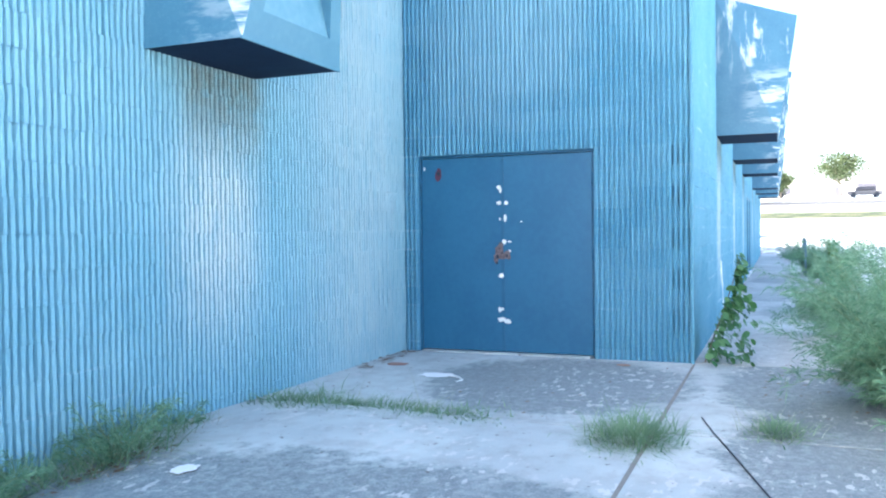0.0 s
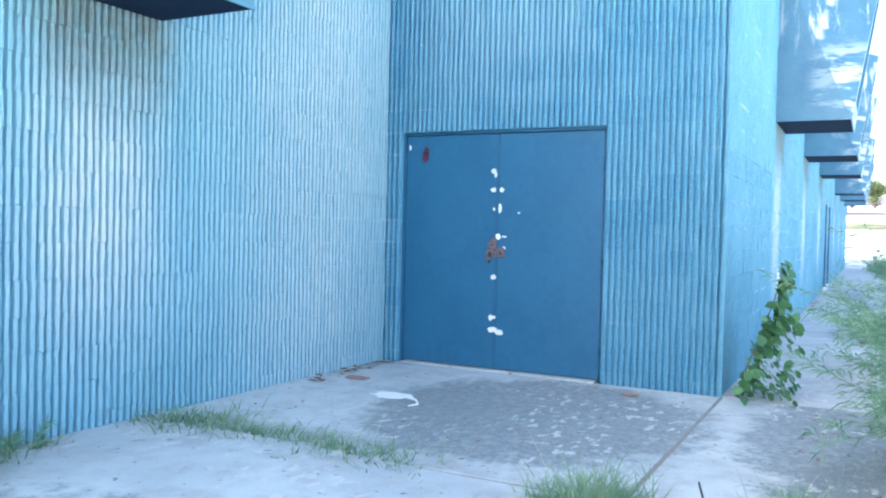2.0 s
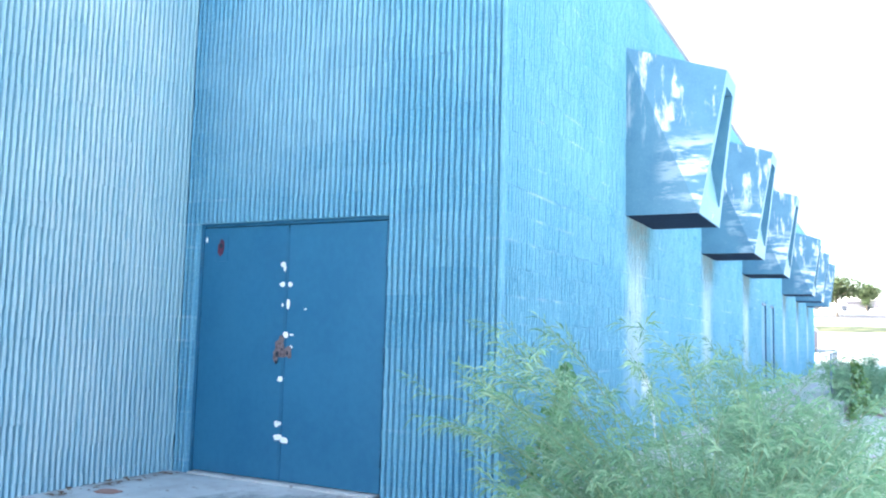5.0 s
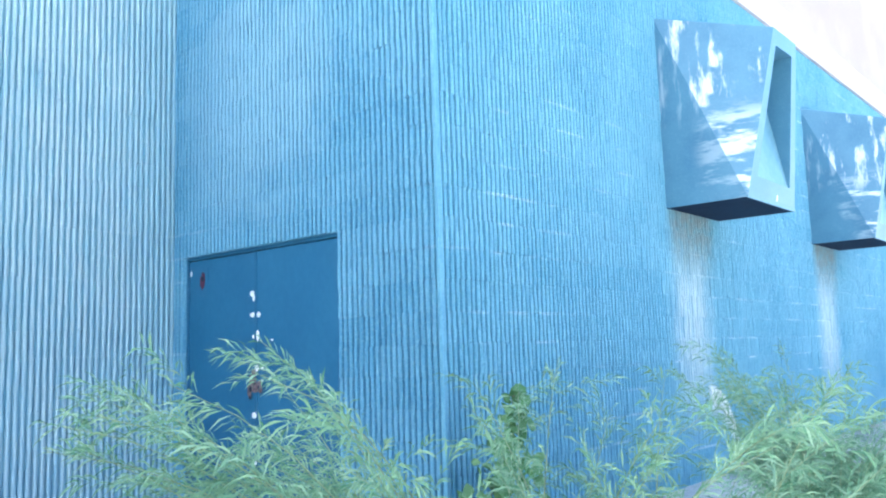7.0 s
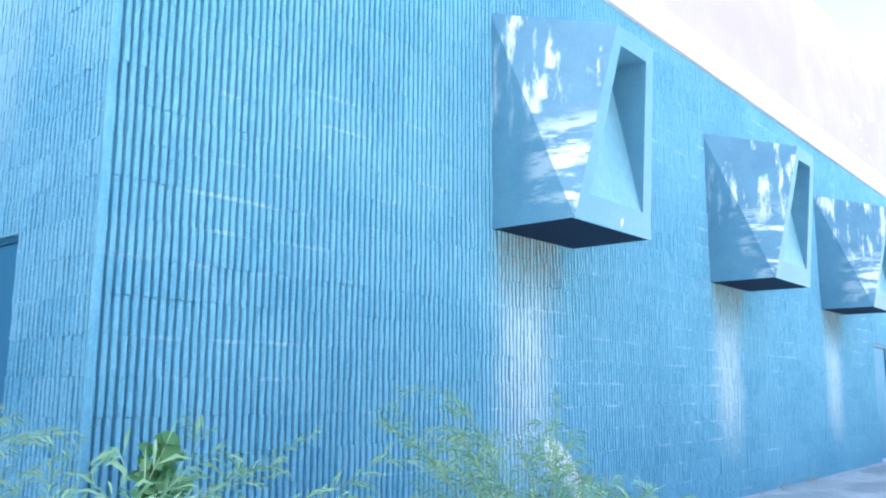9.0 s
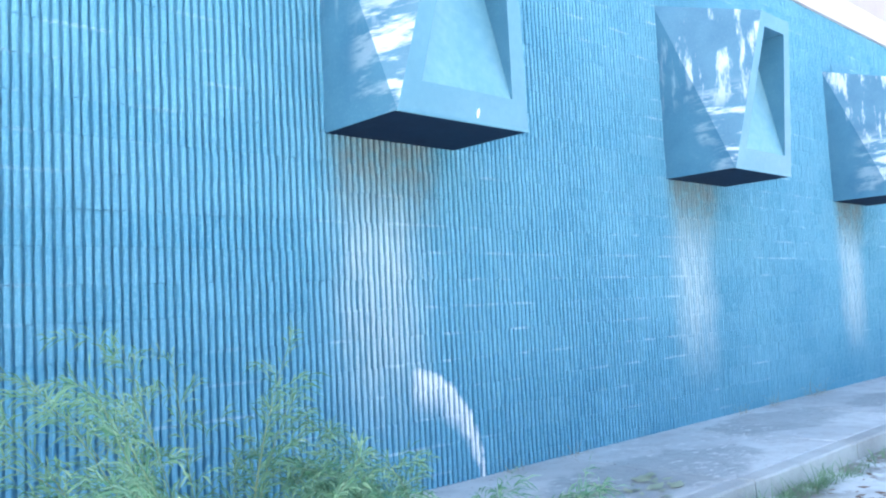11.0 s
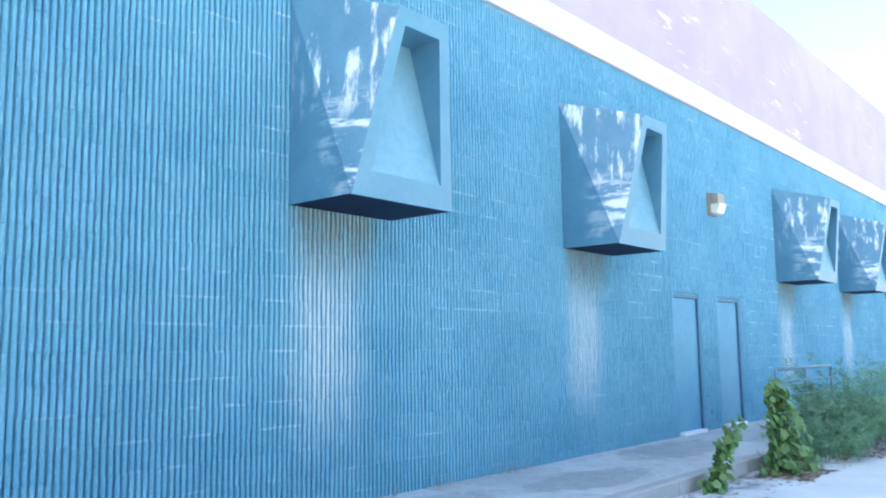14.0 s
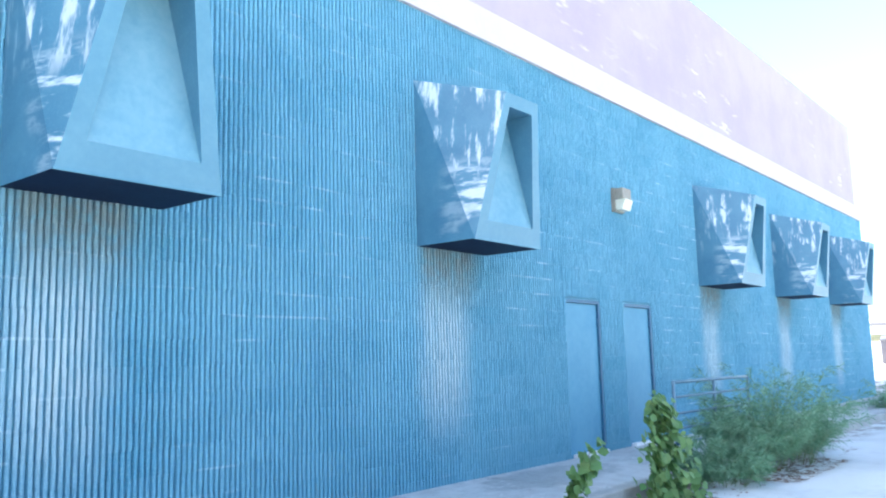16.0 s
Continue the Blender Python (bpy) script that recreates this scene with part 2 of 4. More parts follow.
def concrete(name, a, b, flakes, dirty=(), soil=0.9):
    n = Nodes(name)
    big = n.noise(0.55, 4, 0.55)
    mid = n.noise(4.5, 6, 0.65)
    col = n.mix(n.ramp(big, 0.42, 0.58), a, b)
    col = n.mix(n.math("MULTIPLY", n.ramp(mid, 0.4, 0.7), 0.4), col, (0.28, 0.275, 0.27))
    x, y, z = n.xyz()
    for cx, cy, rx, ry in dirty:
        u = n.math("DIVIDE", n.math("SUBTRACT", x, cx), rx)
        v = n.math("DIVIDE", n.math("SUBTRACT", y, cy), ry)
        r = n.math("ADD", n.math("MULTIPLY", u, u), n.math("MULTIPLY", v, v))
        r = n.math("ADD", r, n.math("MULTIPLY", n.math("SUBTRACT", n.noise(2.3, 7, 0.72), 0.5), 2.6))
        patchy = n.math("MULTIPLY", n.ramp(r, 1.25, 0.75, 0.0, soil), n.ramp(n.noise(16, 6, 0.75), 0.34, 0.62, 0.62, 1.0))
        col = n.mix(patchy, col, (0.14, 0.185, 0.20))
    col = n.mix(n.math("MULTIPLY", n.ramp(n.noise(70, 3), 0.45, 0.7), 0.3), col, (0.62, 0.60, 0.56))
    if flakes:
        chip = n.ramp(n.noise(1.0, 3, 0.6, n.stretch(8, 15, 8)), 0.56, 0.62)
        chip = n.math("MULTIPLY", chip, n.ramp(n.noise(0.9, 2), 0.46, 0.56))
        col = n.mix(n.math("MULTIPLY", chip, 0.75), col, (0.66, 0.66, 0.64))
        dirt = n.ramp(n.noise(18, 2), 0.67, 0.73)
        col = n.mix(n.math("MULTIPLY", dirt, 0.7), col, (0.09, 0.08, 0.07))
    tone = n.math("MULTIPLY", n.random(), 0.22)
    col = n.mix(tone, col, (0.24, 0.235, 0.22))
    bump = n.math("ADD", n.noise(5, 4), n.math("MULTIPLY", n.noise(90, 4), 0.35))
    return n.done(col, 0.85, bump, 0.008)


M_SLAB = concrete("entry_concrete", (0.60, 0.66, 0.64), (0.46, 0.52, 0.52), True, ((-1.35, 1.0, 1.25, 1.15), (-5.2, 1.3, 1.1, 1.9), (-1.1, -1.15, 1.5, 0.85), (-3.4, -1.25, 2.0, 0.8)))
M_WALKWAY = concrete("walkway_concrete", (0.61, 0.63, 0.61), (0.50, 0.525, 0.515), True, ((5.4, -1.0, 1.3, 0.5), (8.3, -0.6, 1.1, 0.45), (10.6, -1.0, 1.0, 0.4), (13.4, -0.6, 1.2, 0.5)), 0.5)

M_KERB = concrete("kerb_concrete", (0.47, 0.49, 0.47), (0.35, 0.37, 0.36), False)


def ground_mat():
    n = Nodes("worn_lot")
    x, y, z = n.xyz()
    col = n.mix(n.ramp(n.noise(0.35, 5), 0.4, 0.6), (0.57, 0.615, 0.605), (0.67, 0.71, 0.70))
    col = n.mix(n.math("MULTIPLY", n.ramp(n.noise(3.5, 6, 0.7), 0.5, 0.7), 0.22), col, (0.30, 0.31, 0.31))
    col = n.mix(n.math("MULTIPLY", n.ramp(n.noise(60, 4), 0.45, 0.7), 0.3), col, (0.56, 0.55, 0.53))
    # soil and litter gathered against the kerb
    edge = n.math("MULTIPLY", n.ramp(y, -2.35, -1.85), n.ramp(n.noise(1.6, 5, 0.7), 0.44, 0.58))
    col = n.mix(n.math("MULTIPLY", edge, 0.8), col, (0.13, 0.105, 0.08))
    # dry grass verge far off
    verge = n.math("MULTIPLY", n.ramp(x, 66, 68), n.ramp(x, 79, 76))
    col = n.mix(verge, col, n.mix(n.ramp(n.noise(0.5, 3), 0.4, 0.6), (0.025, 0.045, 0.015), (0.12, 0.12, 0.06)))
    street = n.math("MULTIPLY", n.ramp(x, 92, 93), n.ramp(x, 103, 102))
    col = n.mix(street, col, (0.09, 0.09, 0.095))
    return n.done(col, 0.88, n.math("ADD", n.noise(8, 5), n.math("MULTIPLY", n.noise(80, 3), 0.5)), 0.01)


M_GROUND = ground_mat()


def leaf_mat(name, a, b, c):
    n = Nodes(name)
    col = n.mix(n.island(), a, b)
    col = n.mix(n.ramp(n.noise(3.0, 3), 0.45, 0.65), col, c)
    m = n.done(col, 0.55)
    n.bsdf.inputs["Transmission Weight"].default_value = 0.0
    tr = n.tree.nodes.new("ShaderNodeBsdfTranslucent")
    n.tree.links.new(col, tr.inputs[0])
    mx = n.tree.nodes.new("ShaderNodeMixShader")
    mx.inputs[0].default_value = 0.3
    n.tree.links.new(n.bsdf.outputs[0], mx.inputs[1])
    n.tree.links.new(tr.outputs[0], mx.inputs[2])
    n.tree.links.new(mx.outputs[0], n.tree.nodes["Material Output"].inputs[0])
    return m


M_FEATHER = leaf_mat("feathery_green", (0.09, 0.245, 0.13), (0.31, 0.47, 0.31), (0.17, 0.33, 0.19))
M_FEATHER_TIP = leaf_mat("pale_stem", (0.24, 0.33, 0.17), (0.32, 0.40, 0.24), (0.25, 0.33, 0.18))
M_SHOOT = leaf_mat("young_vine_green", (0.09, 0.22, 0.07), (0.25, 0.38, 0.14), (0.15, 0.28, 0.09))
M_VINE = leaf_mat("vine_green", (0.05, 0.17, 0.06), (0.16, 0.32, 0.13), (0.09, 0.23, 0.08))
M_GRASS = leaf_mat("grass_green", (0.13, 0.26, 0.14), (0.33, 0.44, 0.28), (0.20, 0.33, 0.18))
M_SEED = leaf_mat("pale_seed_stalk", (0.36, 0.42, 0.28), (0.50, 0.54, 0.40), (0.42, 0.46, 0.32))
M_DRY = leaf_mat("dry_stalk", (0.28, 0.22, 0.13), (0.40, 0.33, 0.20), (0.30, 0.24, 0.15))
M_TREE = leaf_mat("far_foliage", (0.05, 0.085, 0.035), (0.09, 0.12, 0.055), (0.07, 0.10, 0.04))
M_BARK = plain("bark", (0.16, 0.13, 0.10), (0.24, 0.20, 0.16), 6, 0.9, 30, 0.01)
M_FARWALL = plain("far_pale_wall", (0.72, 0.72, 0.70), (0.80, 0.79, 0.77), 0.5, 0.8)
M_FARDARK = plain("far_dark_door", (0.05, 0.05, 0.07), (0.08, 0.08, 0.10), 1, 0.6)
M_FARROOF = plain("far_roof", (0.30, 0.28, 0.28), (0.36, 0.34, 0.33), 1, 0.8)
M_CARPAINT = plain("far_car_paint", (0.10, 0.10, 0.12), (0.13, 0.13, 0.15), 2, 0.3)
M_JOINT = plain("joint_dirt", (0.19, 0.18, 0.16), (0.30, 0.28, 0.25), 20, 0.95, 60, 0.003)
M_LITTER = plain("leaf_litter", (0.12, 0.075, 0.05), (0.26, 0.17, 0.11), 25, 0.9, 60, 0.003)


# ---- builders ----
def mesh_from(name, verts, faces, material, smooth=False):
    me = bpy.data.meshes.new(name)
    me.from_pydata(verts, [], faces)
    me.materials.append(material)
    if smooth:
        me.polygons.foreach_set("use_smooth", [True] * len(me.polygons))
    me.update()
    return me


def thing(name, place, label, category, group="", kind=""):
    ob = new(name)
    ob.empty_display_size = 0.1
    ob.matrix_world = place if isinstance(place, Matrix) else Matrix.Translation(place)
    return tagged(ob, label, category, group, kind)


def part(name, bm, material, parent, label="", smooth=False):
    me = bpy.data.meshes.new(name)
    if smooth:
        for f in bm.faces:
            f.smooth = True
    bm.to_mesh(me)
    bm.free()
    me.materials.append(material)
    ob = new(name, me)
    ob.parent = parent
    return tagged(ob, label)


def part_mesh(name, me, parent, label="", m=None):
    ob = new(name, me)
    ob.parent = parent
    if m is not None:
        ob.matrix_basis = m
    return tagged(ob, label)


def box(bm, x0, y0, z0, x1, y1, z1, bevel=0.0):
    made = bmesh.ops.create_cube(bm, size=1.0)["verts"]
    for v in made:
        v.co = Vector(((x0 + x1) / 2 + v.co.x * (x1 - x0), (y0 + y1) / 2 + v.co.y * (y1 - y0), (z0 + z1) / 2 + v.co.z * (z1 - z0)))
    if bevel:
        edges = {e for v in made for e in v.link_edges}
        bmesh.ops.bevel(bm, geom=list(edges), offset=bevel, segments=2, affect="EDGES", profile=0.7)
    return bm


def boxed(x0, y0, z0, x1, y1, z1, bevel=0.0):
    return box(bmesh.new(), x0, y0, z0, x1, y1, z1, bevel)


def tube(verts, faces, points, radii, sides=5):
    """A tapered tube along points, added to verts and faces."""
    base = len(verts)
    for i, p in enumerate(points):
        p = Vector(p)
        d = Vector(points[min(i + 1, len(points) - 1)]) - Vector(points[max(i - 1, 0)])
        q = d.to_track_quat("Z", "Y")
        for k in range(sides):
            a = 2 * math.pi * k / sides
            verts.append(p + q @ Vector((math.cos(a) * radii[i], math.sin(a) * radii[i], 0)))
    for i in range(len(points) - 1):
        for k in range(sides):
            a, b = base + i * sides + k, base + i * sides + (k + 1) % sides
            faces.append((a, b, b + sides, a + sides))
    faces.append(tuple(base + k for k in range(sides))[::-1])
    faces.append(tuple(base + (len(points) - 1) * sides + k for k in range(sides)))


def structure(name, me, label, category):
    return tagged(new(name, me), label, category, "", "structure")


# ---- ground ----
def rise(x):
    return 0.0 if x < 36 else 0.068 * (x - 36) if x < 120 else 5.7


def build_ground():
    xs = [-400, -150, -60, -30] + [-20 + i * 1.5 for i in range(100)] + [150, 220, 400, 900, 1800]
    ys = [-1500, -500, -200, -100, -60] + [-40 + i * 2.0 for i in range(41)] + [60, 120, 300, 900, 1800]
    verts = [(x, y, -0.15 + rise(x) + (0.012 * noise.noise((x * 0.4, y * 0.4, 0)) if -20 < x < 60 else 0)) for x in xs for y in ys]
    w = len(ys)
    faces = [(i * w + j, (i + 1) * w + j, (i + 1) * w + j + 1, i * w + j + 1) for i in range(len(xs) - 1) for j in range(w - 1)]
    structure("ground", mesh_from("ground", verts, faces, M_GROUND, True), "pale worn lot paving with soil at the kerb", "ground")


build_ground()


def slab_mesh(x0, y0, x1, y1, z0=-0.25, z1=0.0, hump=0.0):
    bm = bmesh.new()
    nx, ny = max(2, int((x1 - x0) / 0.35)), max(2, int((y1 - y0) / 0.35))
    grid = [[None] * (ny + 1) for _ in range(nx + 1)]
    for i in range(nx + 1):
        for j in range(ny + 1):
            u, v = i / nx, j / ny
            x, y = x0 + (x1 - x0) * u, y0 + (y1 - y0) * v
            z = z1 + 0.006 * noise.noise((x, y, 3.3)) + hump * math.exp(-((x + 3.5) ** 2) / 0.5 - ((y - 2.2) ** 2) / 0.6)
            grid[i][j] = bm.verts.new((x, y, z))
    for i in range(nx):
        for j in range(ny):
            bm.faces.new((grid[i][j], grid[i + 1][j], grid[i + 1][j + 1], grid[i][j + 1]))
    rim = [grid[i][0] for i in range(nx + 1)] + [grid[nx][j] for j in range(1, ny + 1)] + [grid[i][ny] for i in range(nx - 1, -1, -1)] + [grid[0][j] for j in range(ny - 1, 0, -1)]
    low = [bm.verts.new((v.co.x, v.co.y, z0)) for v in rim]
    mid = [bm.verts.new((v.co.x, v.co.y, v.co.z - 0.012)) for v in rim]
    cx, cy = (x0 + x1) / 2, (y0 + y1) / 2
    for v in rim:
        v.co.x += 0.012 * (1 if v.co.x < cx - (x1 - x0) / 2 + 1e-3 else -1 if v.co.x > cx + (x1 - x0) / 2 - 1e-3 else 0)
        v.co.y += 0.012 * (1 if v.co.y < cy - (y1 - y0) / 2 + 1e-3 else -1 if v.co.y > cy + (y1 - y0) / 2 - 1e-3 else 0)
    n = len(rim)
    for i in range(n):
        j = (i + 1) % n
        bm.faces.new((mid[i], mid[j], rim[j], rim[i]))
        bm.faces.new((low[i], low[j], mid[j], mid[i]))
    return bm


pavement = thing("pavement", (0, 0, 0), "cracked pale concrete paving along the blue building", "pavement", kind="structure")
KERB_Y = -1.72
for x0, y0, x1, y1, hump in ((-2.86, 0.006, -0.0, RECESS + 0.03, 0), (-6.2, 0.006, -2.88, RECESS + 0.03, 0.05), (-9.6, 0.006, -6.215, RECESS + 0.03, 0),
                             (-2.86, KERB_Y, 0.02, -0.006, 0) , (-6.2, KERB_Y, -2.88, -0.006, 0) , (-9.6, KERB_Y, -6.23, -0.006, 0) ):
    part("slab", slab_mesh(x0, y0, x1, y1, hump=hump), M_SLAB, pavement)
part("joint_fill", boxed(-9.5, -0.02, -0.2, -0.01, 0.02, -0.006), M_JOINT, pavement, "dirt packed in the joint")
part("joint_fill", boxed(-2.9, -1.7, -0.2, -2.84, -0.021, -0.008), M_JOINT, pavement, "dirt packed in the joint")
part("joint_fill", boxed(-2.9, 0.021, -0.2, -2.84, 3.0, -0.008), M_JOINT, pavement, "dirt packed in the joint")
x = 0.035
i = 0
while x < 33.0:
    part("slab", slab_mesh(x, KERB_Y + 0.16, x + 1.81, 0.03, z1=0.002 * (i % 3)), M_WALKWAY, pavement)
    part("kerb", slab_mesh(x, KERB_Y, x + 1.815, KERB_Y + 0.155, z1=0.003), M_KERB, pavement)
    x += 1.83
    i += 1


# ---- block walls ----
PROFILE = ((0.0, 0.040), (0.0135, 0.040), (0.0175, 0.008), (0.0310, 0.0), (0.0460, 0.008))
JOINT = 0.003


def rib_strip(verts, faces, x0, count, z0, z1, rng, pitch):
    """One split-faced block: count broken ribs from x0 with a recessed bed joint; faces look along -y."""
    base = len(verts)
    h = z1 - z0
    rows = (0.0, JOINT, h * 0.35, h * 0.68, h - JOINT, h)
    tall = len(rows)
    for r in range(count):
        dx, dy = rng.uniform(-0.0025, 0.0025), rng.uniform(-0.002, 0.004)
        for k, (px, py) in enumerate(PROFILE):
            for i, z in enumerate(rows):
                if k < 2:
                    verts.append((x0 + r * pitch + px + dx * 0.4, py, z0 + z))
                elif i in (0, tall - 1):
                    verts.append((x0 + r * pitch + px + dx, py + dy + 0.005, z0 + z))
                else:
                    verts.append((x0 + r * pitch + px + dx + rng.uniform(-0.0025, 0.0025), py + dy + rng.uniform(-0.003, 0.003), z0 + z))
    for z in rows:
        verts.append((x0 + count * pitch, PROFILE[0][1], z0 + z))
    for c in range(count * len(PROFILE)):
        for i in range(tall - 1):
            a = base + c * tall + i
            faces.append((a, a + tall, a + tall + 1, a + 1))


def ribbed_wall(name, length, top, openings, material, place, label, core_from, core_to, near=None):
    """A wall of fluted blocks along local x, seen from -y; near: (x0, x1, z0, z1) where each block is a piece of its own."""
    rng = random.Random(name)
    wall = thing(name, place, label, "wall", kind="structure")
    # core with its openings
    core = bmesh.new()
    cuts = sorted(openings)
    x = core_from
    for a, b, h in cuts:
        box(core, x, 0.043, -0.4, a, 0.28, top)
        box(core, a, 0.043, h, b, 0.28, top)
        x = b
    box(core, x, 0.043, -0.4, core_to, 0.28, top)
    part("wall_core", core, material, wall)
    ribs = round(length / RIB)
    pitch = length / ribs
    variants = []
    for _ in range(12):
        v, f = [], []
        rib_strip(v, f, 0.0, 8, 0.0, COURSE, rng, pitch)
        variants.append(mesh_from("block", v, f, material))
    verts, faces = [], []
    course = 0
    z = Z0
    while z < top - 0.01:
        z1 = min(z + COURSE, top)
        r = -4 * (course % 2)
        while r < ribs:
            a, b = max(r, 0), min(r + 8, ribs)
            hole = [o for o in openings if z < o[2] - 0.02 and o[0] < b * pitch and o[1] > a * pitch]
            single = near and near[0] < a * pitch < near[1] and near[2] < z < near[3]
            if single and not hole and b - a == 8 and z1 - z > COURSE - 0.01:
                part_mesh("block", variants[rng.randrange(12)], wall, "", Matrix.Translation((a * pitch, rng.uniform(-0.004, 0.004), z)))
            else:
                run = []
                for k in range(a, b + 1):
                    mid = (k + 0.5) * pitch
                    ok = k < b and not any(o[0] < mid < o[1] for o in hole)
                    if ok:
                        run.append(k)
                    elif run:
                        if single:
                            v, f = [], []
                            rib_strip(v, f, run[0] * pitch, len(run), z, z1, rng, pitch)
                            part_mesh("block", mesh_from("block", v, f, material), wall)
                        else:
                            rib_strip(verts, faces, run[0] * pitch, len(run), z, z1, rng, pitch)
                        run = []
            r += 8
        z = z1
        course += 1
    rest = part_mesh("blocks", mesh_from("blocks", verts, faces, material), wall)
    tagged(rest, kind="stuff")
    return wall


WALL_TOP, BAND_TOP, ROOF_TOP, END_X = 5.21, 5.62, 8.05, 32.35
DOOR = (0.16, 2.112, 2.13)
SIDE_DOORS = ((14.78, 15.73, 2.10), (16.46, 17.40, 2.10))
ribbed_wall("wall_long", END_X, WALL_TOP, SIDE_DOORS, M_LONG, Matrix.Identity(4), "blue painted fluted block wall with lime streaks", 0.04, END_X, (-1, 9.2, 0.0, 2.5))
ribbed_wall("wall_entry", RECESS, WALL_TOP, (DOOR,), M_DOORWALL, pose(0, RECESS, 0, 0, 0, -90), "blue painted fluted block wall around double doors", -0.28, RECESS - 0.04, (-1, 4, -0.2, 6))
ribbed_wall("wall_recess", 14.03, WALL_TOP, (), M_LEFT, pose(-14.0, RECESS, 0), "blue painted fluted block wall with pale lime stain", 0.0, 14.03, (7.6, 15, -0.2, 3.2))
bm = boxed(-0.003, -0.003, -0.3, 0.030, 0.030, WALL_TOP, 0.010)
me = bpy.data.meshes.new("corner_trim")
bm.to_mesh(me)
bm.free()
me.materials.append(M_CORNER)
structure("corner_trim", me, "worn blue painted outer corner of the block wall", "trim")


def simple(name, x0, y0, z0, x1, y1, z1, material, label, category, bevel=0.0, kind="structure", group=""):
    bm = boxed(x0, y0, z0, x1, y1, z1, bevel)
    me = bpy.data.meshes.new(name)
    bm.to_mesh(me)
    bm.free()
    me.materials.append(material)
    return tagged(new(name, me), label, category, group, kind)


# pale band, upper storey and the closing walls
simple("band_long", -0.035, -0.035, WALL_TOP, END_X + 0.02, 0.30, BAND_TOP, M_BAND, "pale pink painted band above the blue blocks", "trim", 0.01)
simple("band_recess", -14.0, RECESS - 0.035, WALL_TOP, -0.04, RECESS + 0.3, BAND_TOP, M_BAND, "pale pink painted band above the blue blocks", "trim", 0.01)
simple("band_entry", -0.035, 0.304, WALL_TOP, 0.3, RECESS - 0.04, BAND_TOP, M_BAND, "pale pink painted band above the doors", "trim", 0.01)
simple("wall_upper_long", 0.0, 0.0, BAND_TOP + 0.004, END_X - 0.45, 0.3, ROOF_TOP, M_UPPER, "pale lilac painted upper block wall", "wall")
simple("wall_upper_entry", 0.0, 0.304, BAND_TOP + 0.004, 0.3, RECESS + 0.3, ROOF_TOP, M_UPPER, "pale lilac painted upper block wall", "wall")
simple("wall_upper_recess", -14.0, RECESS, BAND_TOP + 0.004, -0.004, RECESS + 0.3, ROOF_TOP, M_UPPER, "pale lilac painted upper block wall", "wall")
simple("wall_end", END_X - 0.3, 0.32, -0.3, END_X, 25.0, WALL_TOP, M_DOORWALL, "blue painted end wall of the building", "wall")
simple("wall_upper_end", END_X - 0.75, 0.304, BAND_TOP + 0.004, END_X - 0.45, 25.0, ROOF_TOP, M_UPPER, "pale lilac painted upper end wall", "wall")
simple("wall_back", -14.0, 24.7, -0.3, END_X - 0.8, 25.0, ROOF_TOP, M_UPPER, "plain rear wall of the building", "wall")
simple("wall_far_side", -14.0, RECESS + 0.31, -0.3, -13.7, 24.69, ROOF_TOP, M_UPPER, "plain side wall of the building", "wall")
simple("roof", -13.9, RECESS + 0.31, ROOF_TOP - 0.6, END_X - 0.8, 24.6, ROOF_TOP - 0.4, M_FARROOF, "flat grey roof behind the parapet", "roof")
simple("roof_front", 0.31, 0.31, ROOF_TOP - 0.6, END_X - 0.8, RECESS + 0.3, ROOF_TOP - 0.404, M_FARROOF, "flat grey roof behind the parapet", "roof")


# ---- doors ----
def leaf_blob(cy, cz, w, h, seed, x=-0.003, thick=0.004, n=14, plane="x"):
    """A ragged flat flake standing on a door face."""
    rng = random.Random(seed)
    bm = bmesh.new()
    ring = []
    for i in range(n):
        a = 2 * math.pi * i / n
        r = rng.uniform(0.75, 1.1)
        ring.append((math.cos(a) * w / 2 * r, math.sin(a) * h / 2 * r))
    mk = (lambda u, v, d: (x - d, cy + u, cz + v)) if plane == "x" else (lambda u, v, d: (cy + u, cz + v, x + d))
    front = [bm.verts.new(mk(u, v, thick)) for u, v in ring]
    back = [bm.verts.new(mk(u, v, 0)) for u, v in ring]
    bm.faces.new(front)
    for i in range(n):
        j = (i + 1) % n
        bm.faces.new((front[i], back[i], back[j], front[j]))
    bmesh.ops.recalc_face_normals(bm, faces=bm.faces)
    return bm


